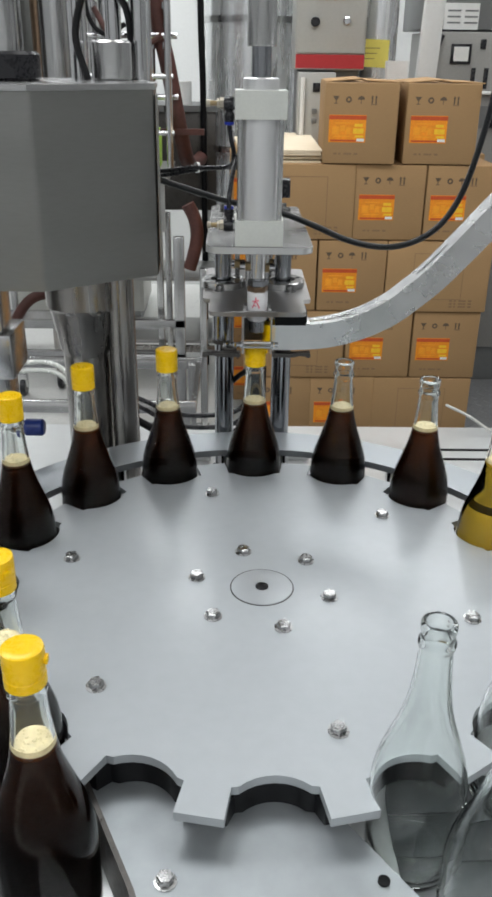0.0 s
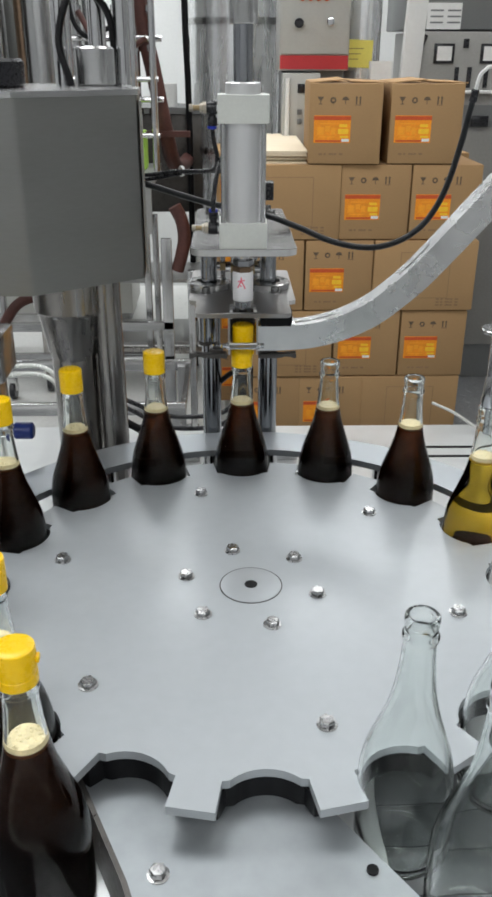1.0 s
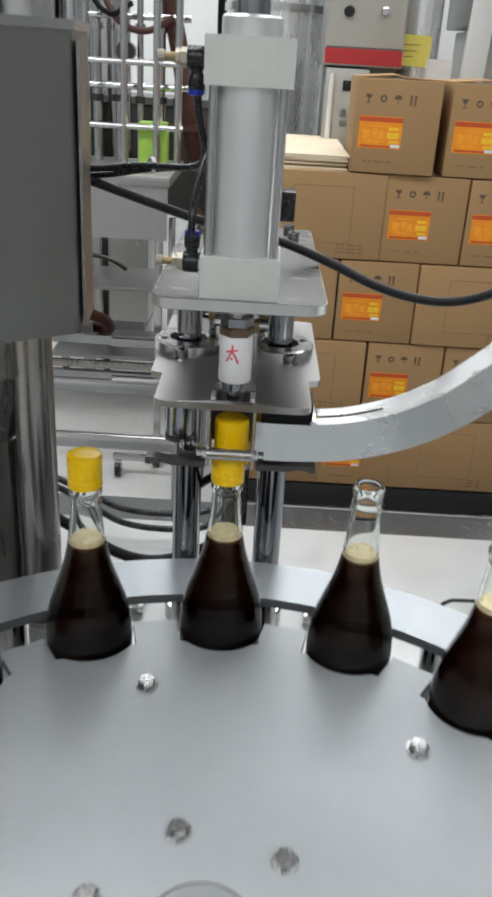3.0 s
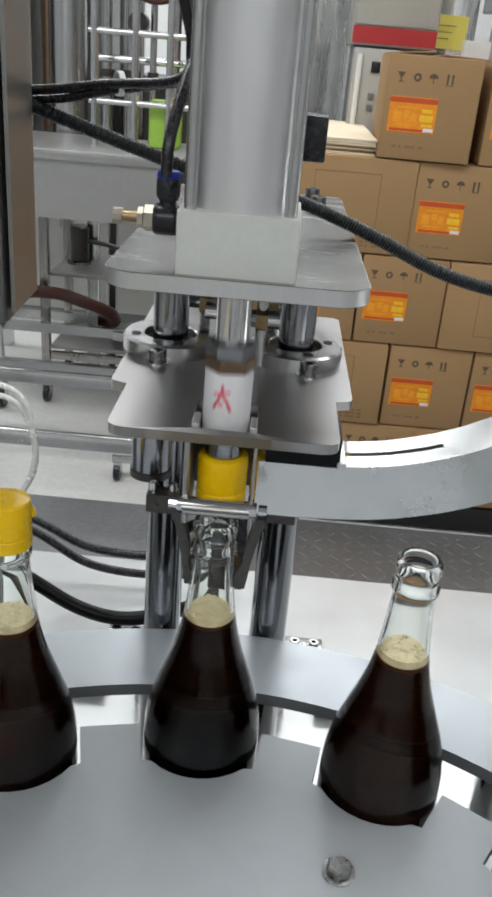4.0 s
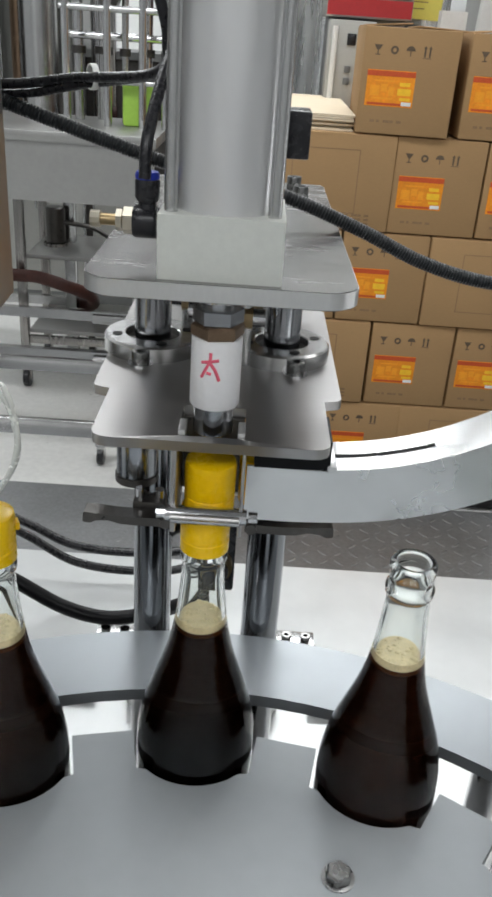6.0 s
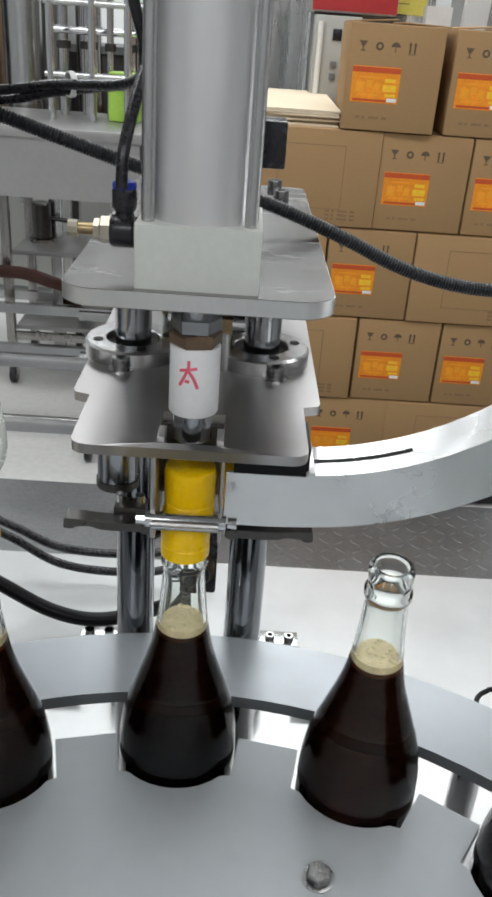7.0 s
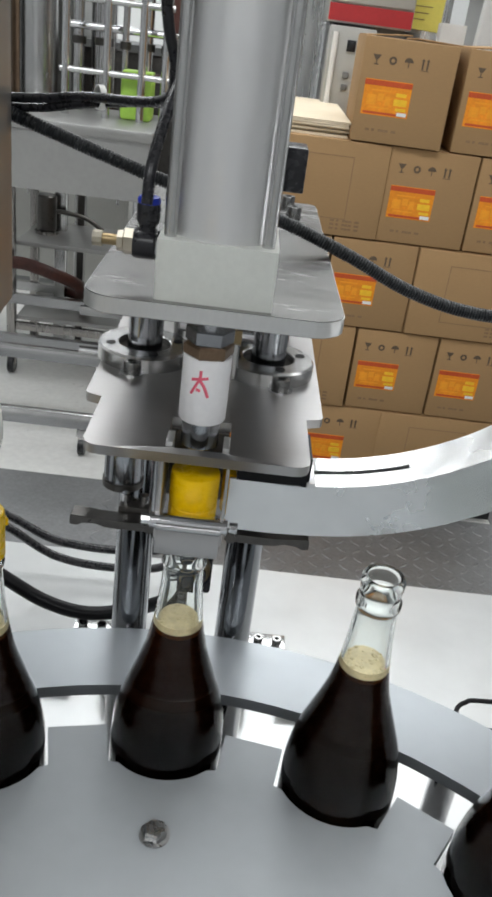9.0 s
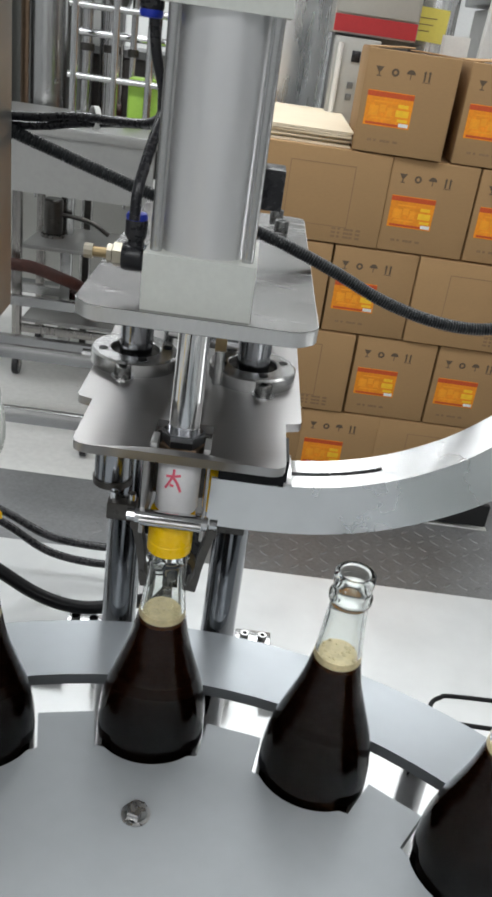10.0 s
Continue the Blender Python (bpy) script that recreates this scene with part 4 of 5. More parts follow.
# ---- tall housing on posts ----
post = thing("support_post", "polished round steel post standing on the table", "post", "support posts", pose(-0.206, 0.432, TABLE))
part("shaft", cyl(B(), 0.0205, 0.004, 0.375, 36), POST_STEEL, post)
part("foot", cyl(B(), 0.027, 0, 0.006, 36), STEEL, post)
post = thing("support_post", "thick dull steel pillar with a tapered collar", "post", "support posts", pose(-0.264, 0.452, TABLE))
part("shaft", cyl(B(), 0.037, 0.004, 0.375, 48), POST_STEEL, post)
part("collar", lathe(B(), [(0.037, 0.215), (0.041, 0.225), (0.052, 0.285), (0.057, 0.292), (0.057, 0.372), (0.037, 0.374)], 48), POST_STEEL, post)
for a in (200, 250, 300):
    part("collar_screw", cyl(B(), 0.004, 0, 0.006, 10), CHROME, post, at=Matrix.Translation(polar(0.054, a, 0.29)) @ pose(0, 0, 0, 0, 90, 0))
post = thing("support_post", "grey steel post beside the housing", "post", "support posts", pose(-0.40, 0.40, TABLE))
part("shaft", box(B(), -0.03, 0.03, -0.03, 0.03, 0, 0.37, bevel=0.004), STEEL, post)
part("clamp", box(B(), -0.045, 0.045, -0.045, 0.045, 0.20, 0.27, bevel=0.006), STEEL, post)
knob = thing("blue_knob", "blue plastic clamp knob on the post", "knob", at=pose(-0.355, 0.355, 0.992))
part("grip", cyl(B(), 0.013, 0.006, 0.036, 20, along("x", 0, 0, 0), 0.003), DARK_BLUE, knob)
part("stem", cyl(B(), 0.005, -0.02, 0.008, 12, along("x", 0, 0, 0)), CHROME, knob)
housing = thing("motor_housing", "large brushed grey steel machine housing", "housing", at=pose(0, 0, 0))
foot = [(-0.275, 0.252), (-0.139, 0.350), (-0.143, 0.432), (-0.262, 0.56), (-0.62, 0.56), (-0.62, 0.252)]
b = prism(B(), foot, 1.226, 1.462)
es = [e for e in b.edges if abs(e.verts[0].co.z - e.verts[1].co.z) > 0.1]
bmesh.ops.bevel(b, geom=es, offset=0.004, segments=3, affect="EDGES", profile=0.5)
part("shell", b, HOUSING, housing)
part("lid", prism(B(), [(-0.276, 0.249), (-0.137, 0.349), (-0.141, 0.433), (-0.260, 0.562), (-0.622, 0.562), (-0.622, 0.249)], 1.462, 1.469), STEEL, housing)
part("side_strip", prism(B(), [(-0.1365, 0.352), (-0.1340, 0.352), (-0.1380, 0.402), (-0.1405, 0.402)], 1.232, 1.455), HOUSING, housing)
part("gland", cyl(B(), 0.011, -0.192, -0.158, 20, along("x", 0, 0.455, 1.345)), BRASS, housing)
motor = thing("motor", "dark cylindrical motor on top of the housing", "motor", at=pose(-0.335, 0.40, 1.469))
part("body", cyl(B(), 0.045, 0, 0.035, 36, chamfer=0.004), GLOSS_BLACK, motor)
part("shaft", cyl(B(), 0.020, 0.035, 0.40, 28), STEEL, motor)
valve = thing("valve_block", "stainless valve cluster with pipes on the housing", "valve", at=pose(-0.205, 0.46, 1.469))
part("body", cyl(B(), 0.028, 0, 0.05, 28, chamfer=0.003), STEEL, valve)
for dx, h in ((-0.05, 0.34), (0.0, 0.4), (0.035, 0.3)):
    part("pipe", cyl(B(), 0.011, 0, h, 20), CHROME, valve, at=pose(dx, 0.03, 0))
part("cable", tube(B(), smooth_path([(-0.03, -0.02, 0.0), (-0.045, -0.01, 0.06), (-0.02, 0.0, 0.12), (0.02, 0.02, 0.09), (0.025, 0.03, 0.0)], 6), 0.005, 8), BLACK, valve)

# ---- cartons ----
CW, CH_, CD = 0.268, 0.279, 0.41


def marks_mesh():
    """Handling marks: glass, ring, umbrella, arrows."""
    out = []
    flat = pose(0, 0, 0, 90)
    b = B()
    prism(b, [(-0.014, 0.014), (0.014, 0.014), (0.004, -0.002), (-0.004, -0.002)], 0, 0.0006, flat)
    box(b, -0.002, 0.002, -0.0006, 0, -0.014, -0.002)
    box(b, -0.008, 0.008, -0.0006, 0, -0.017, -0.014)
    out.append(b)
    b = B()
    lathe(b, [(0.006, 0), (0.013, 0), (0.013, 0.0006), (0.006, 0.0006), (0.006, 0)], 14, flat)
    out.append(b)
    b = B()
    prism(b, [polar(0.015, 180 * i / 8).xy[:] for i in range(9)], 0, 0.0006, flat)
    box(b, -0.0015, 0.0015, -0.0006, 0, -0.016, 0)
    out.append(b)
    b = B()
    for x in (-0.008, 0.008):
        box(b, x - 0.003, x + 0.003, -0.0006, 0, -0.016, 0.010)
        prism(b, [(x - 0.006, 0.010), (x + 0.006, 0.010), (x, 0.018)], 0, 0.0006, flat)
    box(b, -0.014, 0.014, -0.0006, 0, -0.020, -0.018)
    out.append(b)
    return [mesh_of("handling_mark", x, INK_AND_SHADE) for x in out]


MARKS = marks_mesh()


def carton_body(w, d):
    b = box(B(), -w / 2, w / 2, 0, d, 0, CH_, bevel=0.004)
    return mesh_of("body", b, CARTON)


def line_frame(b, x0, x1, z0, z1, t):
    box(b, x0, x1, -0.0006, 0, z0, z0 + t)
    box(b, x0, x1, -0.0006, 0, z1 - t, z1)
    box(b, x0, x0 + t, -0.0006, 0, z0 + t, z1 - t)
    box(b, x1 - t, x1, -0.0006, 0, z0 + t, z1 - t)


def carton(at, label, long_side=False, open_top=False):
    c = thing("carton", label, "carton", "stacked cartons", at)
    w, d = (CD, CW) if long_side else (CW, CD)
    share("body", BODY_LONG if long_side else BODY_SHORT, c, Matrix())
    if long_side:
        share("printed_frame", FRAME_ME, c, Matrix())
        for i in range(3):
            share("print_line", PRINT_ME, c, pose(0.10, -0.0002, 0.022 + 0.012 * i))
        share("tape", TAPE_LONG, c, Matrix())
    else:
        for me, x in zip(MARKS, (-0.094, -0.048, -0.003, 0.044)):
            share("handling_mark", me, c, pose(x, -0.0001, 0.222) @ Matrix.Diagonal((0.85, 1, 0.85, 1)))
        s = share("sticker", STICK_ME, c, pose(-0.048, 0, 0.120))
        share("band", BAND_ME, s, pose(0, -0.0008, 0.040))
        share("band", BAND_ME, s, pose(0, -0.0008, -0.039) @ Matrix.Diagonal((0.9, 1, 0.45, 1)))
        share("panel", PANEL_ME, s, pose(0, 0, 0))
        share("yellow_panel", YELLOW_PANEL_ME, s, pose(0, 0, 0))
        share("white_tag", TAG_ME, s, pose(0, 0, 0))
        share("print_line", PRINT_ME, c, pose(-0.05, -0.0002, 0.035))
        share("tape", TAPE_SHORT, c, Matrix())
    if open_top:
        share("flap", FLAP_ME, c, pose(-w / 2 + 0.002, 0.03, CH_ - 0.001, 0, -5, 0))
        share("flap", FLAP_ME, c, pose(0.02, 0.03, CH_ + 0.004, 0, 2, 0))
        share("opening_shade", GAP_SHADE_ME, c, pose(0, 0.0, CH_ + 0.0006))
    return c


BODY_SHORT, BODY_LONG = carton_body(CW, CD), carton_body(CD, CW)
b = B()
line_frame(b, -0.10, 0.10, 0.05, 0.235, 0.0025)
FRAME_ME = mesh_of("printed_frame", b, FADED_INK)
b = B()
for i, wd in enumerate((0.016, 0.010, 0.022, 0.013, 0.018)):
    x = -0.045 + 0.019 * i
    box(b, x, x + wd * 0.8, -0.0006, 0, -0.0035, 0.0035)
PRINT_ME = mesh_of("print_line", b, FADED_INK)
STICK_ME = mesh_of("sticker", box(B(), -0.068, 0.068, -0.0008, 0, -0.045, 0.050), ORANGE)
BAND_ME = mesh_of("band", box(B(), -0.068, 0.068, -0.0006, 0, -0.006, 0.008), STICKER_RED)
b = B()
for x0, x1, z0, z1 in ((-0.056, -0.030, -0.018, 0.010), (-0.026, -0.008, -0.006, 0.014), (-0.004, 0.012, -0.016, 0.008), (-0.050, 0.010, -0.026, -0.022), (-0.045, 0.010, 0.020, 0.024)):
    box(b, x0, x1, -0.0014, -0.0008, z0, z1)
PANEL_ME = mesh_of("panel", b, PALE)
b = B()
for x0, x1, z0, z1 in ((0.022, 0.060, -0.014, 0.004), (0.026, 0.056, 0.010, 0.020), (0.030, 0.060, -0.028, -0.020)):
    box(b, x0, x1, -0.0014, -0.0008, z0, z1)
YELLOW_PANEL_ME = mesh_of("yellow_panel", b, STICKER_YELLOW)
TAG_ME = mesh_of("white_tag", box(B(), 0.036, 0.064, -0.0018, -0.0014, -0.041, -0.031), PAPER)
TAPE_SHORT = mesh_of("tape", box(B(), -0.002, 0.002, 0.002, CD - 0.002, CH_, CH_ + 0.0006), CARTON_IN)
TAPE_LONG = mesh_of("tape", box(B(), -CD / 2 + 0.002, CD / 2 - 0.002, CW / 2 - 0.002, CW / 2 + 0.002, CH_, CH_ + 0.0006), CARTON_IN)
FLAP_ME = mesh_of("flap", box(B(), 0, 0.13, 0, 0.36, 0, 0.004, bevel=0.001), CARTON)
# flat dark sheet on the closed top: painted shade between the lifted flaps
GAP_SHADE_ME = mesh_of("opening_shade", prism(B(), [(-0.10, 0.012), (0.02, 0.012), (0.035, 0.03), (-0.11, 0.028)], 0, 0.001), INK_AND_SHADE)

CY = 2.5
PLAIN = "sealed brown cardboard carton with an orange sticker"
LONG = "sealed brown cardboard carton showing its printed long side"
ROWS_OF_CARTONS = [
    (0.006, [(0.150, 0), (0.417, 0), (0.753, 1)]),
    (0.290, [(0.205, 1), (0.553, 0), (0.828, 0)]),
    (0.574, [(0.150, 0), (0.425, 0), (0.768, 1)]),
    (0.858, [(0.212, 1), (0.551, 0), (0.825, 0)]),
]
jit = random.Random(5)
for z, row in ROWS_OF_CARTONS:
    for x, long_side in row:
        carton(pose(x, CY + jit.uniform(-0.006, 0.006), z, 0, 0, jit.uniform(-0.6, 0.6)), LONG if long_side else PLAIN, bool(long_side))
carton(pose(0.420, CY - 0.01, 1.141, 0, 0, -2.5), "brown cardboard carton with lifted top flaps and an orange sticker", open_top=True)
carton(pose(0.722, CY + 0.0, 1.141, 0, 0, -1.5), "brown cardboard carton with lifted top flaps and an orange sticker", open_top=True)
# second row behind, closing the stack
for z in (0.006, 0.290, 0.574, 0.858):
    for i, x in enumerate((0.07, 0.342, 0.614, 0.886)):
        carton(pose(x, CY + 0.44, z), "brown cardboard carton at the back of the stack")
stack = thing("flat_carton_stack", "stack of cream flattened cartons on top of the pile", "cardboard", at=pose(0.138, CY + 0.05, 1.1375))
for i in range(7):
    part("sheet", box(B(), -0.155 + jit.uniform(-0.008, 0.008), 0.150 + jit.uniform(-0.005, 0.005), jit.uniform(-0.02, 0.02), 0.80, 0.0065 * i, 0.0065 * i + 0.0052), CREAM, stack, at=pose(0, 0, 0, 0, 0, jit.uniform(-2, 2)))
pallet = thing("pallet", "dark pallet under the cartons, blackened for the shade there", "pallet", at=pose(0.35, CY, FLOOR))
for y in (0.02, 0.20, 0.38, 0.56, 0.74):
    part("board", box(B(), -0.35, 0.62, y, y + 0.11, 0.085, 0.104, bevel=0.002), WOOD, pallet)
# added black board: fills the runner gaps with painted shade
part("front_shade_board", box(B(), -0.35, 0.66, -0.004, 0.016, 0.012, 0.100, bevel=0.002), WOOD, pallet)
for x in (-0.34, 0.08, 0.50):
    part("runner", box(B(), x, x + 0.10, 0.02, 0.86, 0.0, 0.085), WOOD, pallet)

# ---- control cabinets and pipes behind the stack ----
cab = thing("control_cabinet", "light grey control cabinet with a red stripe and rotary switch", "control cabinet", at=pose(0.375, 3.3, FLOOR))
part("body", box(B(), -0.155, 0.155, 0, 0.30, 1.55, 2.15, bevel=0.004), CABINET, cab)
part("stripe", box(B(), -0.152, 0.152, -0.004, 0, 1.556, 1.612), RED, cab, "red stripe")
part("door", box(B(), -0.148, 0.148, -0.012, -0.001, 1.618, 2.13, bevel=0.003), CABINET, cab)
part("leg", box(B(), -0.14, 0.14, 0.06, 0.26, 0.0, 1.55), CABINET_DARK, cab)
part("rotary_switch", cyl(B(), 0.020, 0, 0.028, 20, pose(-0.073, -0.012, 1.74, 90), 0.003), GLOSS_BLACK, cab, "black rotary switch")
part("lock", cyl(B(), 0.016, 0, 0.020, 20, pose(0.065, -0.012, 1.745, 90), 0.003), CHROME, cab, "chrome lock")
for i in range(4):
    part("indicator_lamp", cyl(B(), 0.010, 0, 0.014, 16, pose(-0.06 + 0.035 * i, -0.012, 1.835, 90)), STICKER_RED, cab)
low = thing("switch_box", "small pale switch box with three square buttons", "switch box", at=pose(0.30, 3.24, FLOOR))
part("body", box(B(), -0.065, 0.10, 0, 0.12, 1.22, 1.54, bevel=0.004), CABINET, low)
part("conduit", cyl(B(), 0.012, 0, 1.22, 14), CABINET, low, at=pose(0.0, 0.06, 0))
part("cable", cyl(B(), 0.010, 1.20, 1.52, 12), PAPER, low, at=pose(-0.045, -0.012, 0))
for z in (1.46, 1.37, 1.33):
    part("button", box(B(), 0.0, 0.032 if z > 1.4 else 0.022, -0.010, 0, z, z + (0.038 if z > 1.4 else 0.022), bevel=0.002), GLOSS_BLACK if z > 1.4 else CABINET_DARK, low)
tank = thing("steel_tank", "tall bright stainless steel tank with wavy reflections", "tank", at=pose(0.04, 3.95, FLOOR))
b = B()
lathe(b, [(0, 0.25), (0.15, 0.25), (0.235, 0.35), (0.24, 0.40)] + [(0.24 + 0.003 * math.sin(7 * i), 0.4 + 0.1 * i) for i in range(1, 21)] + [(0.23, 2.45), (0, 2.5)], 48)
part("shell", b, TANK, tank)
for a in (30, 150, 270):
    part("leg", cyl(B(), 0.02, 0, 0.3, 14), STEEL, tank, at=Matrix.Translation(polar(0.17, a)))
for z in (1.15, 1.75):
    part("band", lathe(B(), [(0.243, z), (0.248, z), (0.248, z + 0.03), (0.243, z + 0.03)], 48), STEEL, tank)
board = thing("round_column", "bright round steel column", "column", at=pose(0.62, 3.53, FLOOR))
part("body", cyl(B(), 0.085, 0, CEIL - FLOOR, 40), TANK, board)
note = thing("note", "yellow paper note stuck on the column", "note", at=pose(0.585, 3.44, 1.52))
part("sheet", box(B(), -0.072, 0.072, -0.002, 0.002, -0.058, 0.058, pose(0, 0, 0, 0, 2, 0)), NOTE, note)
for i in range(3):
    part("pencil_line", box(B(), -0.04, 0.03 - 0.012 * i, -0.0032, -0.0022, 0.02 - 0.022 * i, 0.023 - 0.022 * i), FADED_INK, note)
pole_thing = thing("leaning_pole", "white painted pole leaning beside the column", "pole", at=pose(0.725, 3.2, FLOOR))
part("post", box(B(), -0.042, 0.042, 0, 0.05, 0, 2.6, pose(0, 0, 0, 0, 2.5, 0), bevel=0.004), WHITE_WALL, pole_thing)
part("bracket", box(B(), -0.11, -0.02, -0.01, 0.05, 1.50, 1.59), PAPER, pole_thing)
panel = thing("operator_console", "grey operator console with a gauge, meters and paper notice", "console", at=pose(1.22, 3.5, FLOOR))
part("upper_box", box(B(), -0.40, 0.45, 0.05, 0.55, 1.725, 2.5, bevel=0.006), CABINET_DARK, panel)
part("lower_box", box(B(), -0.36, 0.45, 0, 0.5, 0.20, 1.715, bevel=0.006), CONSOLE, panel)
part("notice", box(B(), -0.30, -0.14, 0.045, 0.05, 1.725, 1.835), PAPER, panel, "white paper notice")
for i in range(6):
    part("notice_line", box(B(), -0.285 + 0.08 * (i % 2), -0.225 + 0.08 * (i % 2), 0.0435, 0.045, 1.75 + 0.025 * (i // 2), 1.757 + 0.025 * (i // 2)), CABINET_DARK, panel)
part("gauge_frame", box(B(), -0.265, -0.17, -0.012, 0, 1.58, 1.665, bevel=0.002), GLOSS_BLACK, panel)
part("gauge_face", box(B(), -0.252, -0.183, -0.014, -0.012, 1.592, 1.653), PAPER, panel)
part("switch", box(B(), -0.13, -0.105, -0.012, 0, 1.645, 1.685, bevel=0.002), GLOSS_BLACK, panel)
part("gauge_frame", box(B(), -0.046, 0.049, -0.012, 0, 1.58, 1.665, bevel=0.002), GLOSS_BLACK, panel)
part("gauge_face", box(B(), -0.033, 0.036, -0.014, -0.012, 1.592, 1.653), PAPER, panel)
part("ledge", box(B(), -0.125, 0.12, -0.05, 0, 1.452, 1.464, bevel=0.002), PAPER, panel, "pale narrow ledge")
part("relay_box", box(B(), -0.062, 0.022, -0.03, 0, 1.303, 1.353, bevel=0.003), GLOSS_BLACK, panel, "small black box")
for x in (-0.16, -0.10, -0.02):
    part("meter", box(B(), x, x + 0.020, -0.010, 0, 1.475, 1.565, bevel=0.002), GLOSS_BLACK, panel)
part("grille", box(B(), -0.20, 0.05, -0.006, 0, 1.30, 1.40), CABINET_DARK, panel)
part("cable", tube(B(), smooth_path([(-0.31, -0.01, 1.70), (-0.335, -0.015, 1.62), (-0.33, -0.01, 1.5), (-0.30, -0.012, 1.40)], 6), 0.010, 8), GLOSS_BLACK, panel)
part("plinth", box(B(), -0.34, 0.43, 0.03, 0.47, 0, 0.20), CABINET_DARK, panel)
# pipes, hoses and racks on the left
hose("red_hose", [(-0.40, 3.2, 2.2), (-0.385, 3.2, 1.72), (-0.335, 3.2, 1.45), (-0.29, 3.2, 1.20), (-0.265, 3.3, 1.06), (-0.24, 3.5, 1.02), (-0.22, 3.78, 1.02)], 0.035, RUST, "thick red-brown hose hanging down")
hose("black_pipe", [(-0.215, 3.75, CEIL), (-0.215, 3.75, 1.8), (-0.205, 3.75, 1.25), (-0.20, 3.75, FLOOR)], 0.016, BLACK, "black vertical pipe along the wall", "pipe")
hose("steel_pipe", [(-0.62, 3.5, CEIL), (-0.62, 3.5, 1.6), (-0.61, 3.5, 0.9)], 0.05, CHROME, "vertical stainless steel pipe", "pipe")
hose("steel_pipe", [(-0.86, 3.45, CEIL), (-0.86, 3.45, 1.6), (-0.86, 3.45, 0.9)], 0.075, STEEL, "vertical stainless steel pipe", "pipe")
hose("steel_pipe", [(-1.08, 3.4, CEIL), (-1.08, 3.4, 1.6), (-1.08, 3.4, 0.9)], 0.06, DARK_STEEL, "dark oiled vertical steel pipe", "pipe")
hose("wall_cable", [(-0.31, 5.56, 2.4), (-0.30, 5.56, 1.9), (-0.26, 5.56, 1.55), (-0.20, 5.56, 1.5)], 0.012, BLACK, "black cable on the wall", "cable")
rack = thing("tube_rack", "stainless steel tube rack holding pipes", "rack", at=pose(-0.42, 3.0, FLOOR))
for x in (-0.24, -0.10, 0.02, 0.10):
    part("upright", cyl(B(), 0.014, 1.155, 2.2, 14), CHROME, rack, at=pose(x, 0, 0))
for z in (1.30, 1.52, 1.86):
    part("crossbar", cyl(B(), 0.011, -0.26, 0.12, 12, along("x", 0, 0, z)), STEEL, rack)
part("red_bar", box(B(), -0.02, 0.24, 0.16, 0.19, 1.28, 1.305), RUST, rack, "red-brown painted bar")
shelf = thing("dark_shelf", "dark machine cabinet standing by the wall", "cabinet", at=pose(-0.42, 3.8, FLOOR))
part("body", box(B(), -0.35, 0.40, 0, 0.4, 0.85, 1.34, bevel=0.008), DARK_STEEL, shelf)
for x in (-0.33, 0.38):
    part("leg", box(B(), x - 0.015, x + 0.015, 0.02, 0.05, 0, 0.85), DARK_STEEL, shelf)
part("top", box(B(), -0.37, 0.42, -0.02, 0.42, 1.34, 1.37), CABINET_DARK, shelf)
part("roll", cyl(B(), 0.05, 0, 0.11, 24, pose(0.10, 0.1, 1.37)), PAPER, shelf)
lime = thing("lime_container", "bright lime green plastic container on the table", "container", at=pose(-0.425, 3.08, 1.055))
part("body", box(B(), -0.05, 0.06, -0.05, 0.05, 0, 0.15, bevel=0.012), LIME, lime)
part("lid", box(B(), -0.046, 0.056, -0.046, 0.046, 0.15, 0.16, bevel=0.003), LIME, lime)

big = thing("steel_machine", "tall stainless steel machine with columns and panels", "machine", at=pose(-0.95, 3.45, FLOOR))
part("body", box(B(), -0.45, 0.20, 0.10, 0.70, 0.95, 2.9, bevel=0.01), HOUSING, big)
for x in (-0.40, 0.15):
    for y in (0.18, 0.62):
        part("leg", box(B(), x - 0.025, x + 0.025, y - 0.025, y + 0.025, 0.0, 0.95, bevel=0.003), STEEL, big)
part("crossbar", box(B(), -0.375, 0.125, 0.165, 0.195, 0.30, 0.34), STEEL, big)
part("door", box(B(), -0.40, -0.08, 0.085, 0.10, 1.15, 2.6, bevel=0.004), STEEL, big)
part("handle", cyl(B(), 0.010, 1.55, 1.85, 12), CHROME, big, at=pose(-0.11, 0.065, 0))
part("column", cyl(B(), 0.055, 0.95, 2.9, 28), COLUMN_STEEL, big, at=pose(0.10, 0.03, 0))
part("column", cyl(B(), 0.030, 0.95, 2.9, 24), BRONZE, big, at=pose(0.0, 0.05, 0))
rig = thing("pipe_rig", "cluster of steel pipes, valves and dark hoses on the worktable", "pipework", at=pose(-0.55, 3.12, 1.055))
for x, y, r, h in ((-0.10, 0.05, 0.018, 1.0), (-0.02, 0.10, 0.026, 0.9), (0.07, 0.02, 0.012, 1.1), (0.14, 0.08, 0.020, 1.0), (0.21, 0.05, 0.010, 0.8)):
    pipe = part("pipe", cyl(B(), r, 0, h, 18), STEEL if x < 0.1 else CHROME, rig, at=pose(x, y, 0))
    for z in (0.22, 0.47, 0.62):
        part("clamp", cyl(B(), r + 0.008, z, z + 0.025, 18), CHROME if z > 0.4 else DARK_STEEL, pipe)
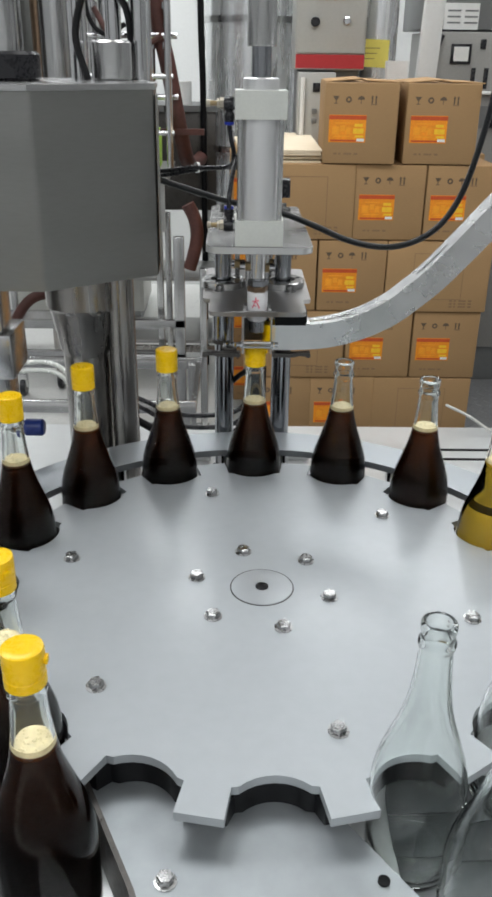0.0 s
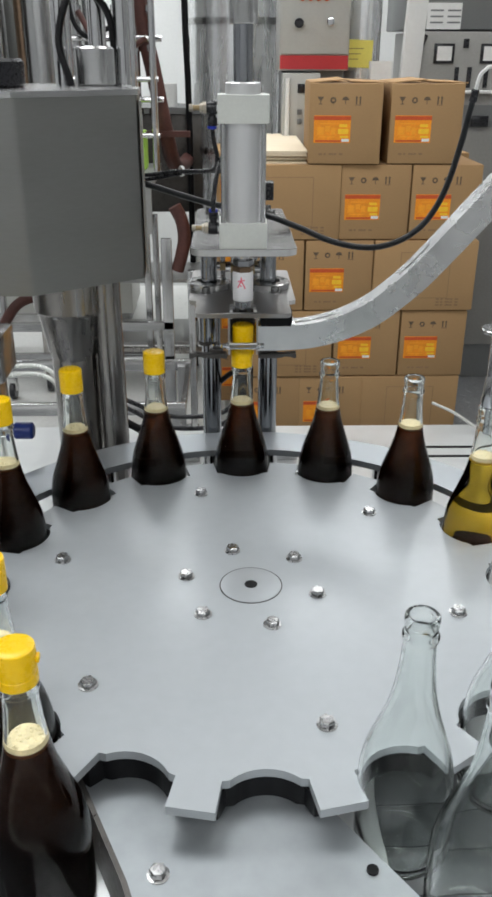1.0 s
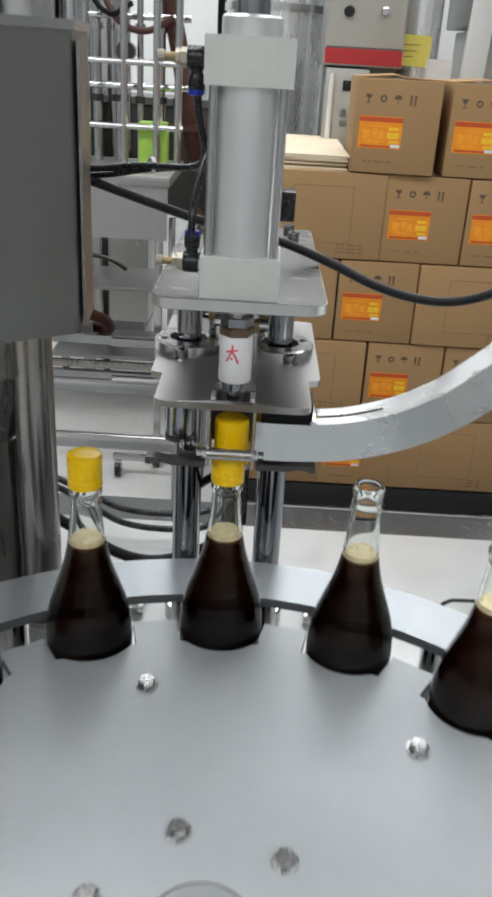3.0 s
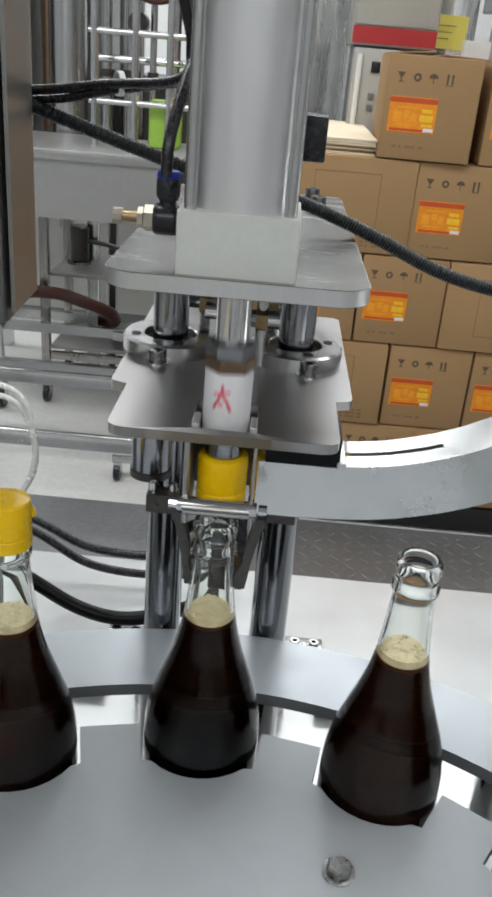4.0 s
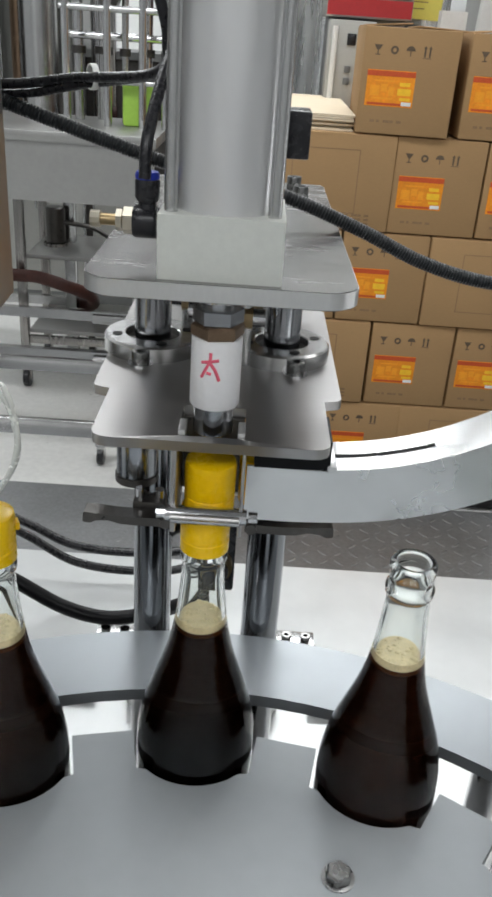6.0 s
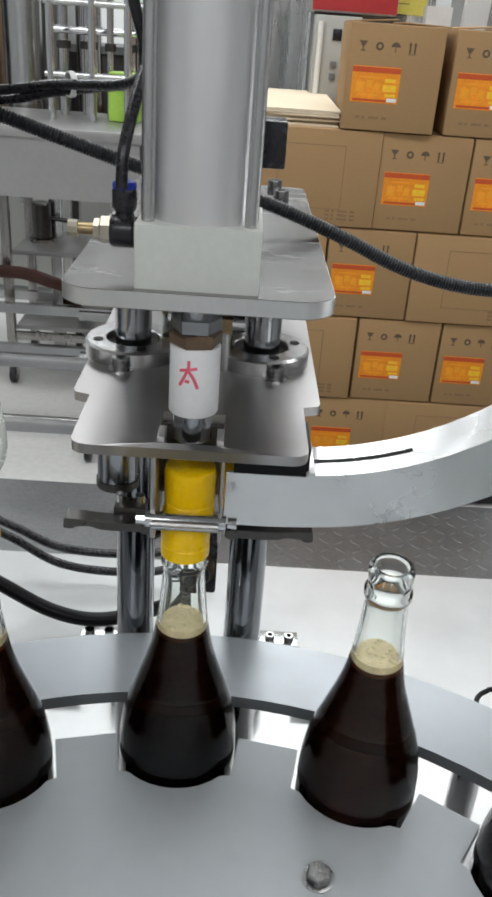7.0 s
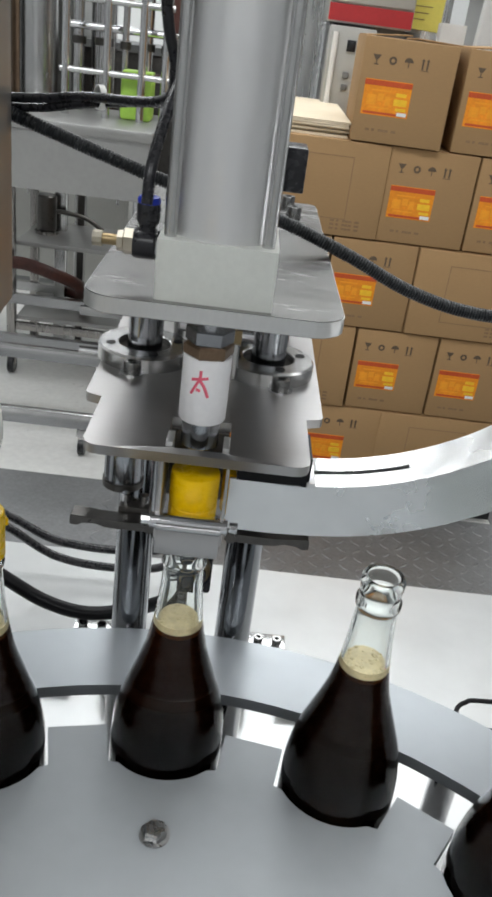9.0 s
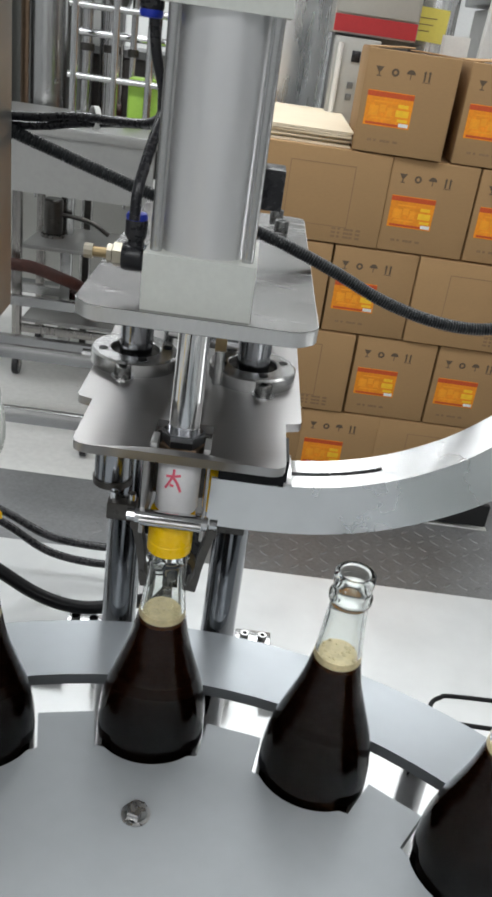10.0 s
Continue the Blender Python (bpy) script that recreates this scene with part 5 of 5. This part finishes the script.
for z in (0.28, 0.52):
    part("manifold", cyl(B(), 0.013, -0.14, 0.26, 16, along("x", 0, 0.03, z)), CHROME, rig)
part("valve", cyl(B(), 0.035, -0.03, 0.03, 20, along("y", 0.02, 0.0, 0.40)), DARK_STEEL, rig)
part("hose", tube(B(), smooth_path([(-0.08, -0.02, 0.62), (0.0, -0.05, 0.50), (0.10, -0.05, 0.47), (0.2, -0.03, 0.52)], 6), 0.012, 10), RUST, rig, "red-brown hose")
part("hose", tube(B(), smooth_path([(-0.12, -0.03, 0.85), (-0.10, -0.06, 0.60), (-0.03, -0.06, 0.52), (0.05, -0.04, 0.56)], 6), 0.010, 10), BLACK, rig)

# stainless worktable on castors
bench = thing("worktable", "stainless steel worktable with a deep apron, on castors", "worktable", at=pose(-0.62, 2.75, FLOOR))
part("tabletop", box(B(), -0.55, 0.30, 0, 0.55, 1.12, 1.155, bevel=0.004), BENCH_STEEL, bench)
part("apron", box(B(), -0.54, 0.29, 0.01, 0.03, 0.93, 1.12), BENCH_STEEL, bench)
part("stretcher", box(B(), -0.54, 0.29, 0.02, 0.05, 0.36, 0.40), STEEL, bench)
part("stretcher", box(B(), -0.54, 0.29, 0.49, 0.52, 0.36, 0.40), STEEL, bench)
trolley_rack = thing("shelf_trolley", "open steel trolley with two grey shelves on castors", "trolley", at=pose(-0.95, 3.36, FLOOR))
for z, d in ((0.575, 0.40), (0.250, 0.42)):
    part("shelf", box(B(), 0.02, 0.86, 0.0, d, z, z + 0.018, bevel=0.003), BENCH_STEEL, trolley_rack, "grey sheet steel shelf")
for y in (0.0, 0.40):
    part("rail", box(B(), 0.02, 0.86, y - 0.012, y + 0.012, 0.205, 0.240, bevel=0.003), POST_STEEL, trolley_rack)
    for x in (0.0, 0.88):
        part("leg", box(B(), x - 0.018, x + 0.018, y - 0.018, y + 0.018, 0.09, 0.86, bevel=0.003), POST_STEEL, trolley_rack)
        wheel_part = part("castor", cyl(B(), 0.040, -0.014, 0.014, 24, along("x", 0, 0, 0), 0.004), GLOSS_BLACK, trolley_rack, at=pose(x, y, 0.040))
        part("fork", box(B(), -0.020, 0.020, -0.012, 0.016, 0.0, 0.055, bevel=0.003), POST_STEEL, wheel_part)
pump = thing("pump_motor", "dark upright pump motor standing on the trolley shelf", "motor", at=pose(-0.846, 3.55, FLOOR + 0.593))
part("body", cyl(B(), 0.042, 0.012, 0.165, 28, chamfer=0.006), DARK_STEEL, pump)
part("foot", cyl(B(), 0.052, 0, 0.012, 28), POST_STEEL, pump)
part("pipe", tube(B(), smooth_path([(0.03, 0.0, 0.10), (0.09, 0.0, 0.095), (0.17, 0.02, 0.075), (0.24, 0.03, 0.03)], 6), 0.010, 10), DARK_STEEL, pump)
locker = thing("low_locker", "low pale grey steel locker by the wall", "cabinet", at=pose(-1.35, 4.55, FLOOR))
part("body", box(B(), -0.75, 0.72, 0, 0.5, 0.08, 0.98, bevel=0.008), CABINET, locker)
for x in (-0.73, -0.245, 0.24):
    leaf = part("door", box(B(), x, x + 0.465, -0.014, -0.001, 0.11, 0.95, bevel=0.004), CABINET, locker)
    part("handle", cyl(B(), 0.008, 0, 0.10, 12, pose(x + 0.42, -0.03, 0.55)), CHROME, leaf)
part("plinth", box(B(), -0.72, 0.69, 0.02, 0.48, 0, 0.08), CABINET_DARK, locker)
hose("floor_hose", [(-1.5, 3.10, FLOOR + 0.040), (-1.22, 3.14, FLOOR + 0.25), (-1.05, 3.22, FLOOR + 0.50), (-0.906, 3.29, FLOOR + 0.52), (-0.757, 3.29, FLOOR + 0.49), (-0.672, 3.40, FLOOR + 0.42), (-0.70, 3.60, FLOOR + 0.32), (-0.80, 3.70, FLOOR + 0.296)], 0.026, RUST, "red-brown hose looping over the trolley shelf")
for x in (-0.50, 0.26):
    for y in (0.03, 0.50):
        part("leg", box(B(), x - 0.014, x + 0.014, y - 0.014, y + 0.014, 0.13, 0.93, bevel=0.003), STEEL, bench)
        cst = part("castor", cyl(B(), 0.045, -0.014, 0.014, 24, along("x", 0, 0, 0), 0.004), GLOSS_BLACK, bench, at=pose(x, y, 0.045))
        part("fork", box(B(), -0.022, 0.022, -0.012, 0.02, 0.0, 0.09, bevel=0.003), STEEL, cst)
# low white trolley and its frame, nearer the machine
trolley = thing("low_trolley", "low open stainless steel trolley frame", "trolley", at=pose(-0.60, 2.15, FLOOR))
part("rail", box(B(), -0.5, 0.42, 0.48, 0.5, 0.37, 0.42, bevel=0.003), STEEL, trolley)
for x in (-0.5, 0.40):
    part("side_rail", box(B(), x, x + 0.02, 0.0, 0.48, 0.38, 0.41), STEEL, trolley)
part("rail", box(B(), -0.5, 0.42, -0.02, 0.0, 0.37, 0.42, bevel=0.003), STEEL, trolley)
for x in (-0.46, 0.38):
    for y in (0.03, 0.46):
        part("leg", box(B(), x - 0.016, x + 0.016, y - 0.016, y + 0.016, 0.05, 0.40), STEEL, trolley)
        part("castor", cyl(B(), 0.04, -0.012, 0.012, 20, along("x", 0, 0, 0)), GLOSS_BLACK, trolley, at=pose(x, y, 0.04))
stand = thing("steel_stand", "slim stainless steel stand with brown strap", "stand", at=pose(-0.27, 2.65, FLOOR))
part("upright", box(B(), -0.022, 0.022, 0, 0.03, 0.06, 0.93, bevel=0.003), STEEL, stand)
part("brace", box(B(), -0.25, 0.02, 0.0, 0.02, 0.55, 0.58), STEEL, stand)
part("brace", box(B(), -0.25, 0.02, 0.0, 0.02, 0.40, 0.43), STEEL, stand)
part("upright", box(B(), 0.085, 0.115, 0, 0.03, 0.06, 0.80, bevel=0.003), STEEL, stand)
part("strap", tube(B(), smooth_path([(0.040, 0.012, 1.06), (0.068, 0.012, 1.00), (0.076, 0.012, 0.93), (0.062, 0.012, 0.86), (0.044, 0.012, 0.80)], 6), 0.027, 12), RUST, stand, "brown strap")
for x in (0.0, 0.10, -0.23):
    part("castor", cyl(B(), 0.035, -0.012, 0.012, 20, along("x", 0, 0.015, 0), 0.003), GLOSS_BLACK, stand, at=pose(x, 0, 0.035))
    part("castor_fork", box(B(), x - 0.014, x + 0.014, 0.0, 0.03, 0.035, 0.075), STEEL, stand)
part("foot_bar", box(B(), -0.25, 0.12, 0.005, 0.025, 0.075, 0.10), STEEL, stand)
for dz in (0.0, 0.03):
    hose("clear_hose", [(-1.0, 2.0, FLOOR + 0.55 + dz), (-0.66, 1.9, FLOOR + 0.62 + dz), (-0.58, 1.88, FLOOR + 0.50 + dz), (-0.60, 1.86, FLOOR + 0.38), (-0.75, 1.85, FLOOR + 0.20), (-1.0, 1.85, FLOOR + 0.02)], 0.008, CLEAR_HOSE, "milky clear hose hanging in a loop", group="clear hoses")


# ---- what moves ----
INDEX = [(0.0, 0), (0.1, 0.13), (0.2, 0.32), (0.3, 0.50), (0.4, 0.68), (0.5, 0.87), (0.6, 1.0)]
STARTS = (3.0, 8.3)


def turn_rows():
    rows = [(0.0, 0.0)]
    for n, s in enumerate(STARTS):
        rows += [(s + dt, PITCH * (n + f)) for dt, f in INDEX]
    return rows + [(10.0, 2 * PITCH)]


PUSH = [(3.9, 0.0), (4.0, 0.022), (4.1, 0.044), (4.2, 0.063), (4.9, 0.063), (5.0, 0.060), (5.1, 0.050), (5.2, 0.040), (5.3, 0.030), (5.4, 0.020), (5.5, 0.012), (5.6, 0.007), (5.7, 0.003), (5.9, 0.0)]
PERIOD = 5.3


def lane_pose(k, turn):
    """Where a bottle stands: in its pocket, or on the lane before or after the wheel."""
    q = k + turn / PITCH
    if -7 <= q <= 6:
        ease = max(0.0, -6 - q)   # a bottle that has just come in does not sit quite home
        return Matrix.Translation((-0.005 * ease, 0.0035 * ease, 0)) @ pocket_pose(k, turn)
    lane, n = (LANE_OUT, q - 7) if q > 6 else (LANE_IN, -8 - q)
    i = math.floor(n)
    near = polar(R_BOTTLE, PHASE + PITCH * (6 if q > 6 else -7), 0)
    stops = [near] + [Vector((x, y, 0)) for x, y in lane]
    p = stops[i + 1].lerp(stops[min(i + 2, len(stops) - 1)], n - i)
    return pose(p.x, p.y, TABLE + 0.003, 0, 0, PITCH * (6 - k) if q > 6 else 0)


def push_rows():
    early = [(t - PERIOD, d) for t, d in PUSH if t - PERIOD > 0.0]
    late = [(t + PERIOD, d) for t, d in PUSH if t + PERIOD <= 9.5]
    return [(0.0, 0.030)] + early + PUSH + late + [(10.0, 0.063)]


def motions():
    turns = turn_rows()
    walk(wheel, [(t, pose(0, 0, DISC, 0, 0, a)) for t, a in turns])
    for ob, k in riders:
        walk(ob, [(t, lane_pose(k, a)) for t, a in turns])
    # the dark liquid rises in the bottle that is being filled
    up = lambda rows: [(t, pose(0, 0, z)) for t, z in rows]
    walk(rising[1], up(((0.0, -0.128), (0.8, -0.118), (1.2, -0.095), (1.6, -0.05), (2.0, 0.0), (10.0, 0.0))))
    walk(late_rising[0], up(((0.0, -0.20), (3.9, -0.20), (5.2, 0.0), (10.0, 0.0))))
    walk(late_rising[1], up(((0.0, -0.21), (4.8, -0.21), (5.4, -0.12), (7.4, 0.0), (10.0, 0.0))))
    walk(nozzle, [(t, Matrix.Translation(polar(R_BOTTLE, PHASE - 3 * PITCH, z))) for t, z in
                  ((0.0, 0.0), (2.2, 0.0), (2.6, 0.09), (3.7, 0.09), (4.0, 0.0), (7.6, 0.0), (8.0, 0.09), (9.0, 0.09), (9.3, 0.0), (10.0, 0.0))])
    walk(ram, [(t, pose(HEAD, 0.322, 1.185 - d)) for t, d in push_rows()])

    # caps: from the chute into the holder, down on to a bottle, away with it
    seat, rest_z, wait = Vector((HEAD, 0.3215, 1.1368)), TABLE + 0.003 + H_RIM - 0.0145, Vector((HEAD + 0.0315, 0.3405, 1.1325))
    queue = wait + Vector((0.032, 0.004, 0.0))

    def down(t0):
        low = seat.copy()
        low.x, low.y, low.z = polar(R_BOTTLE, PHASE).x, polar(R_BOTTLE, PHASE).y, rest_z
        return [(t0, seat), (t0 + 0.1, seat.lerp(low, 0.28)), (t0 + 0.2, low)]

    def away(n):
        return [(STARTS[n] + dt, polar(R_BOTTLE, PHASE + PITCH * f, rest_z)) for dt, f in INDEX]

    first = [(0.0, seat.lerp(wait, 0.75)), (0.1, seat.lerp(wait, 0.15)), (0.2, seat)] + down(4.0) + away(1) + [(10.0, polar(R_BOTTLE, PHASE + PITCH, rest_z))]
    second = [(0.0, queue), (0.1, wait.lerp(queue, 0.3)), (0.2, wait), (5.3, wait), (5.4, seat.lerp(wait, 0.6)), (5.5, seat)] + down(9.3) + [(10.0, down(9.3)[-1][1])]
    third = [(0.0, queue + Vector((0.032, 0, 0.001))), (0.2, queue), (5.3, queue), (5.5, wait), (10.0, wait)]
    for c, rows in zip(caps, (first, second, third)):
        walk(c, [(t, Matrix.Translation(p) @ pose(0, 0, 0, 0, 0, 130)) for t, p in rows])

    # the gate hangs shut while no cap has passed, and lies out while a capped bottle stands below
    gate_rows = [(0.0, 62), (8.3, 62), (8.36, 30), (8.42, 0), (9.4, 0), (9.5, 28), (9.6, 62), (10.0, 62)]
    walk(gate, [(t, pose(HEAD, 0.294, 1.142, -2 * a, 0, 0)) for t, a in gate_rows])
    grip_rows = [(0.0, 0), (3.67, 0), (3.72, 50), (3.78, 102), (4.88, 102), (4.93, 50), (4.98, 0), (9.0, 0), (9.06, 50), (9.12, 102), (10.0, 102)]
    for side, g in grips:
        walk(g, [(t, pose(HEAD + side * 0.026, 0.331, GRIP_Z, 0, side * a, 0)) for t, a in grip_rows])


motions()
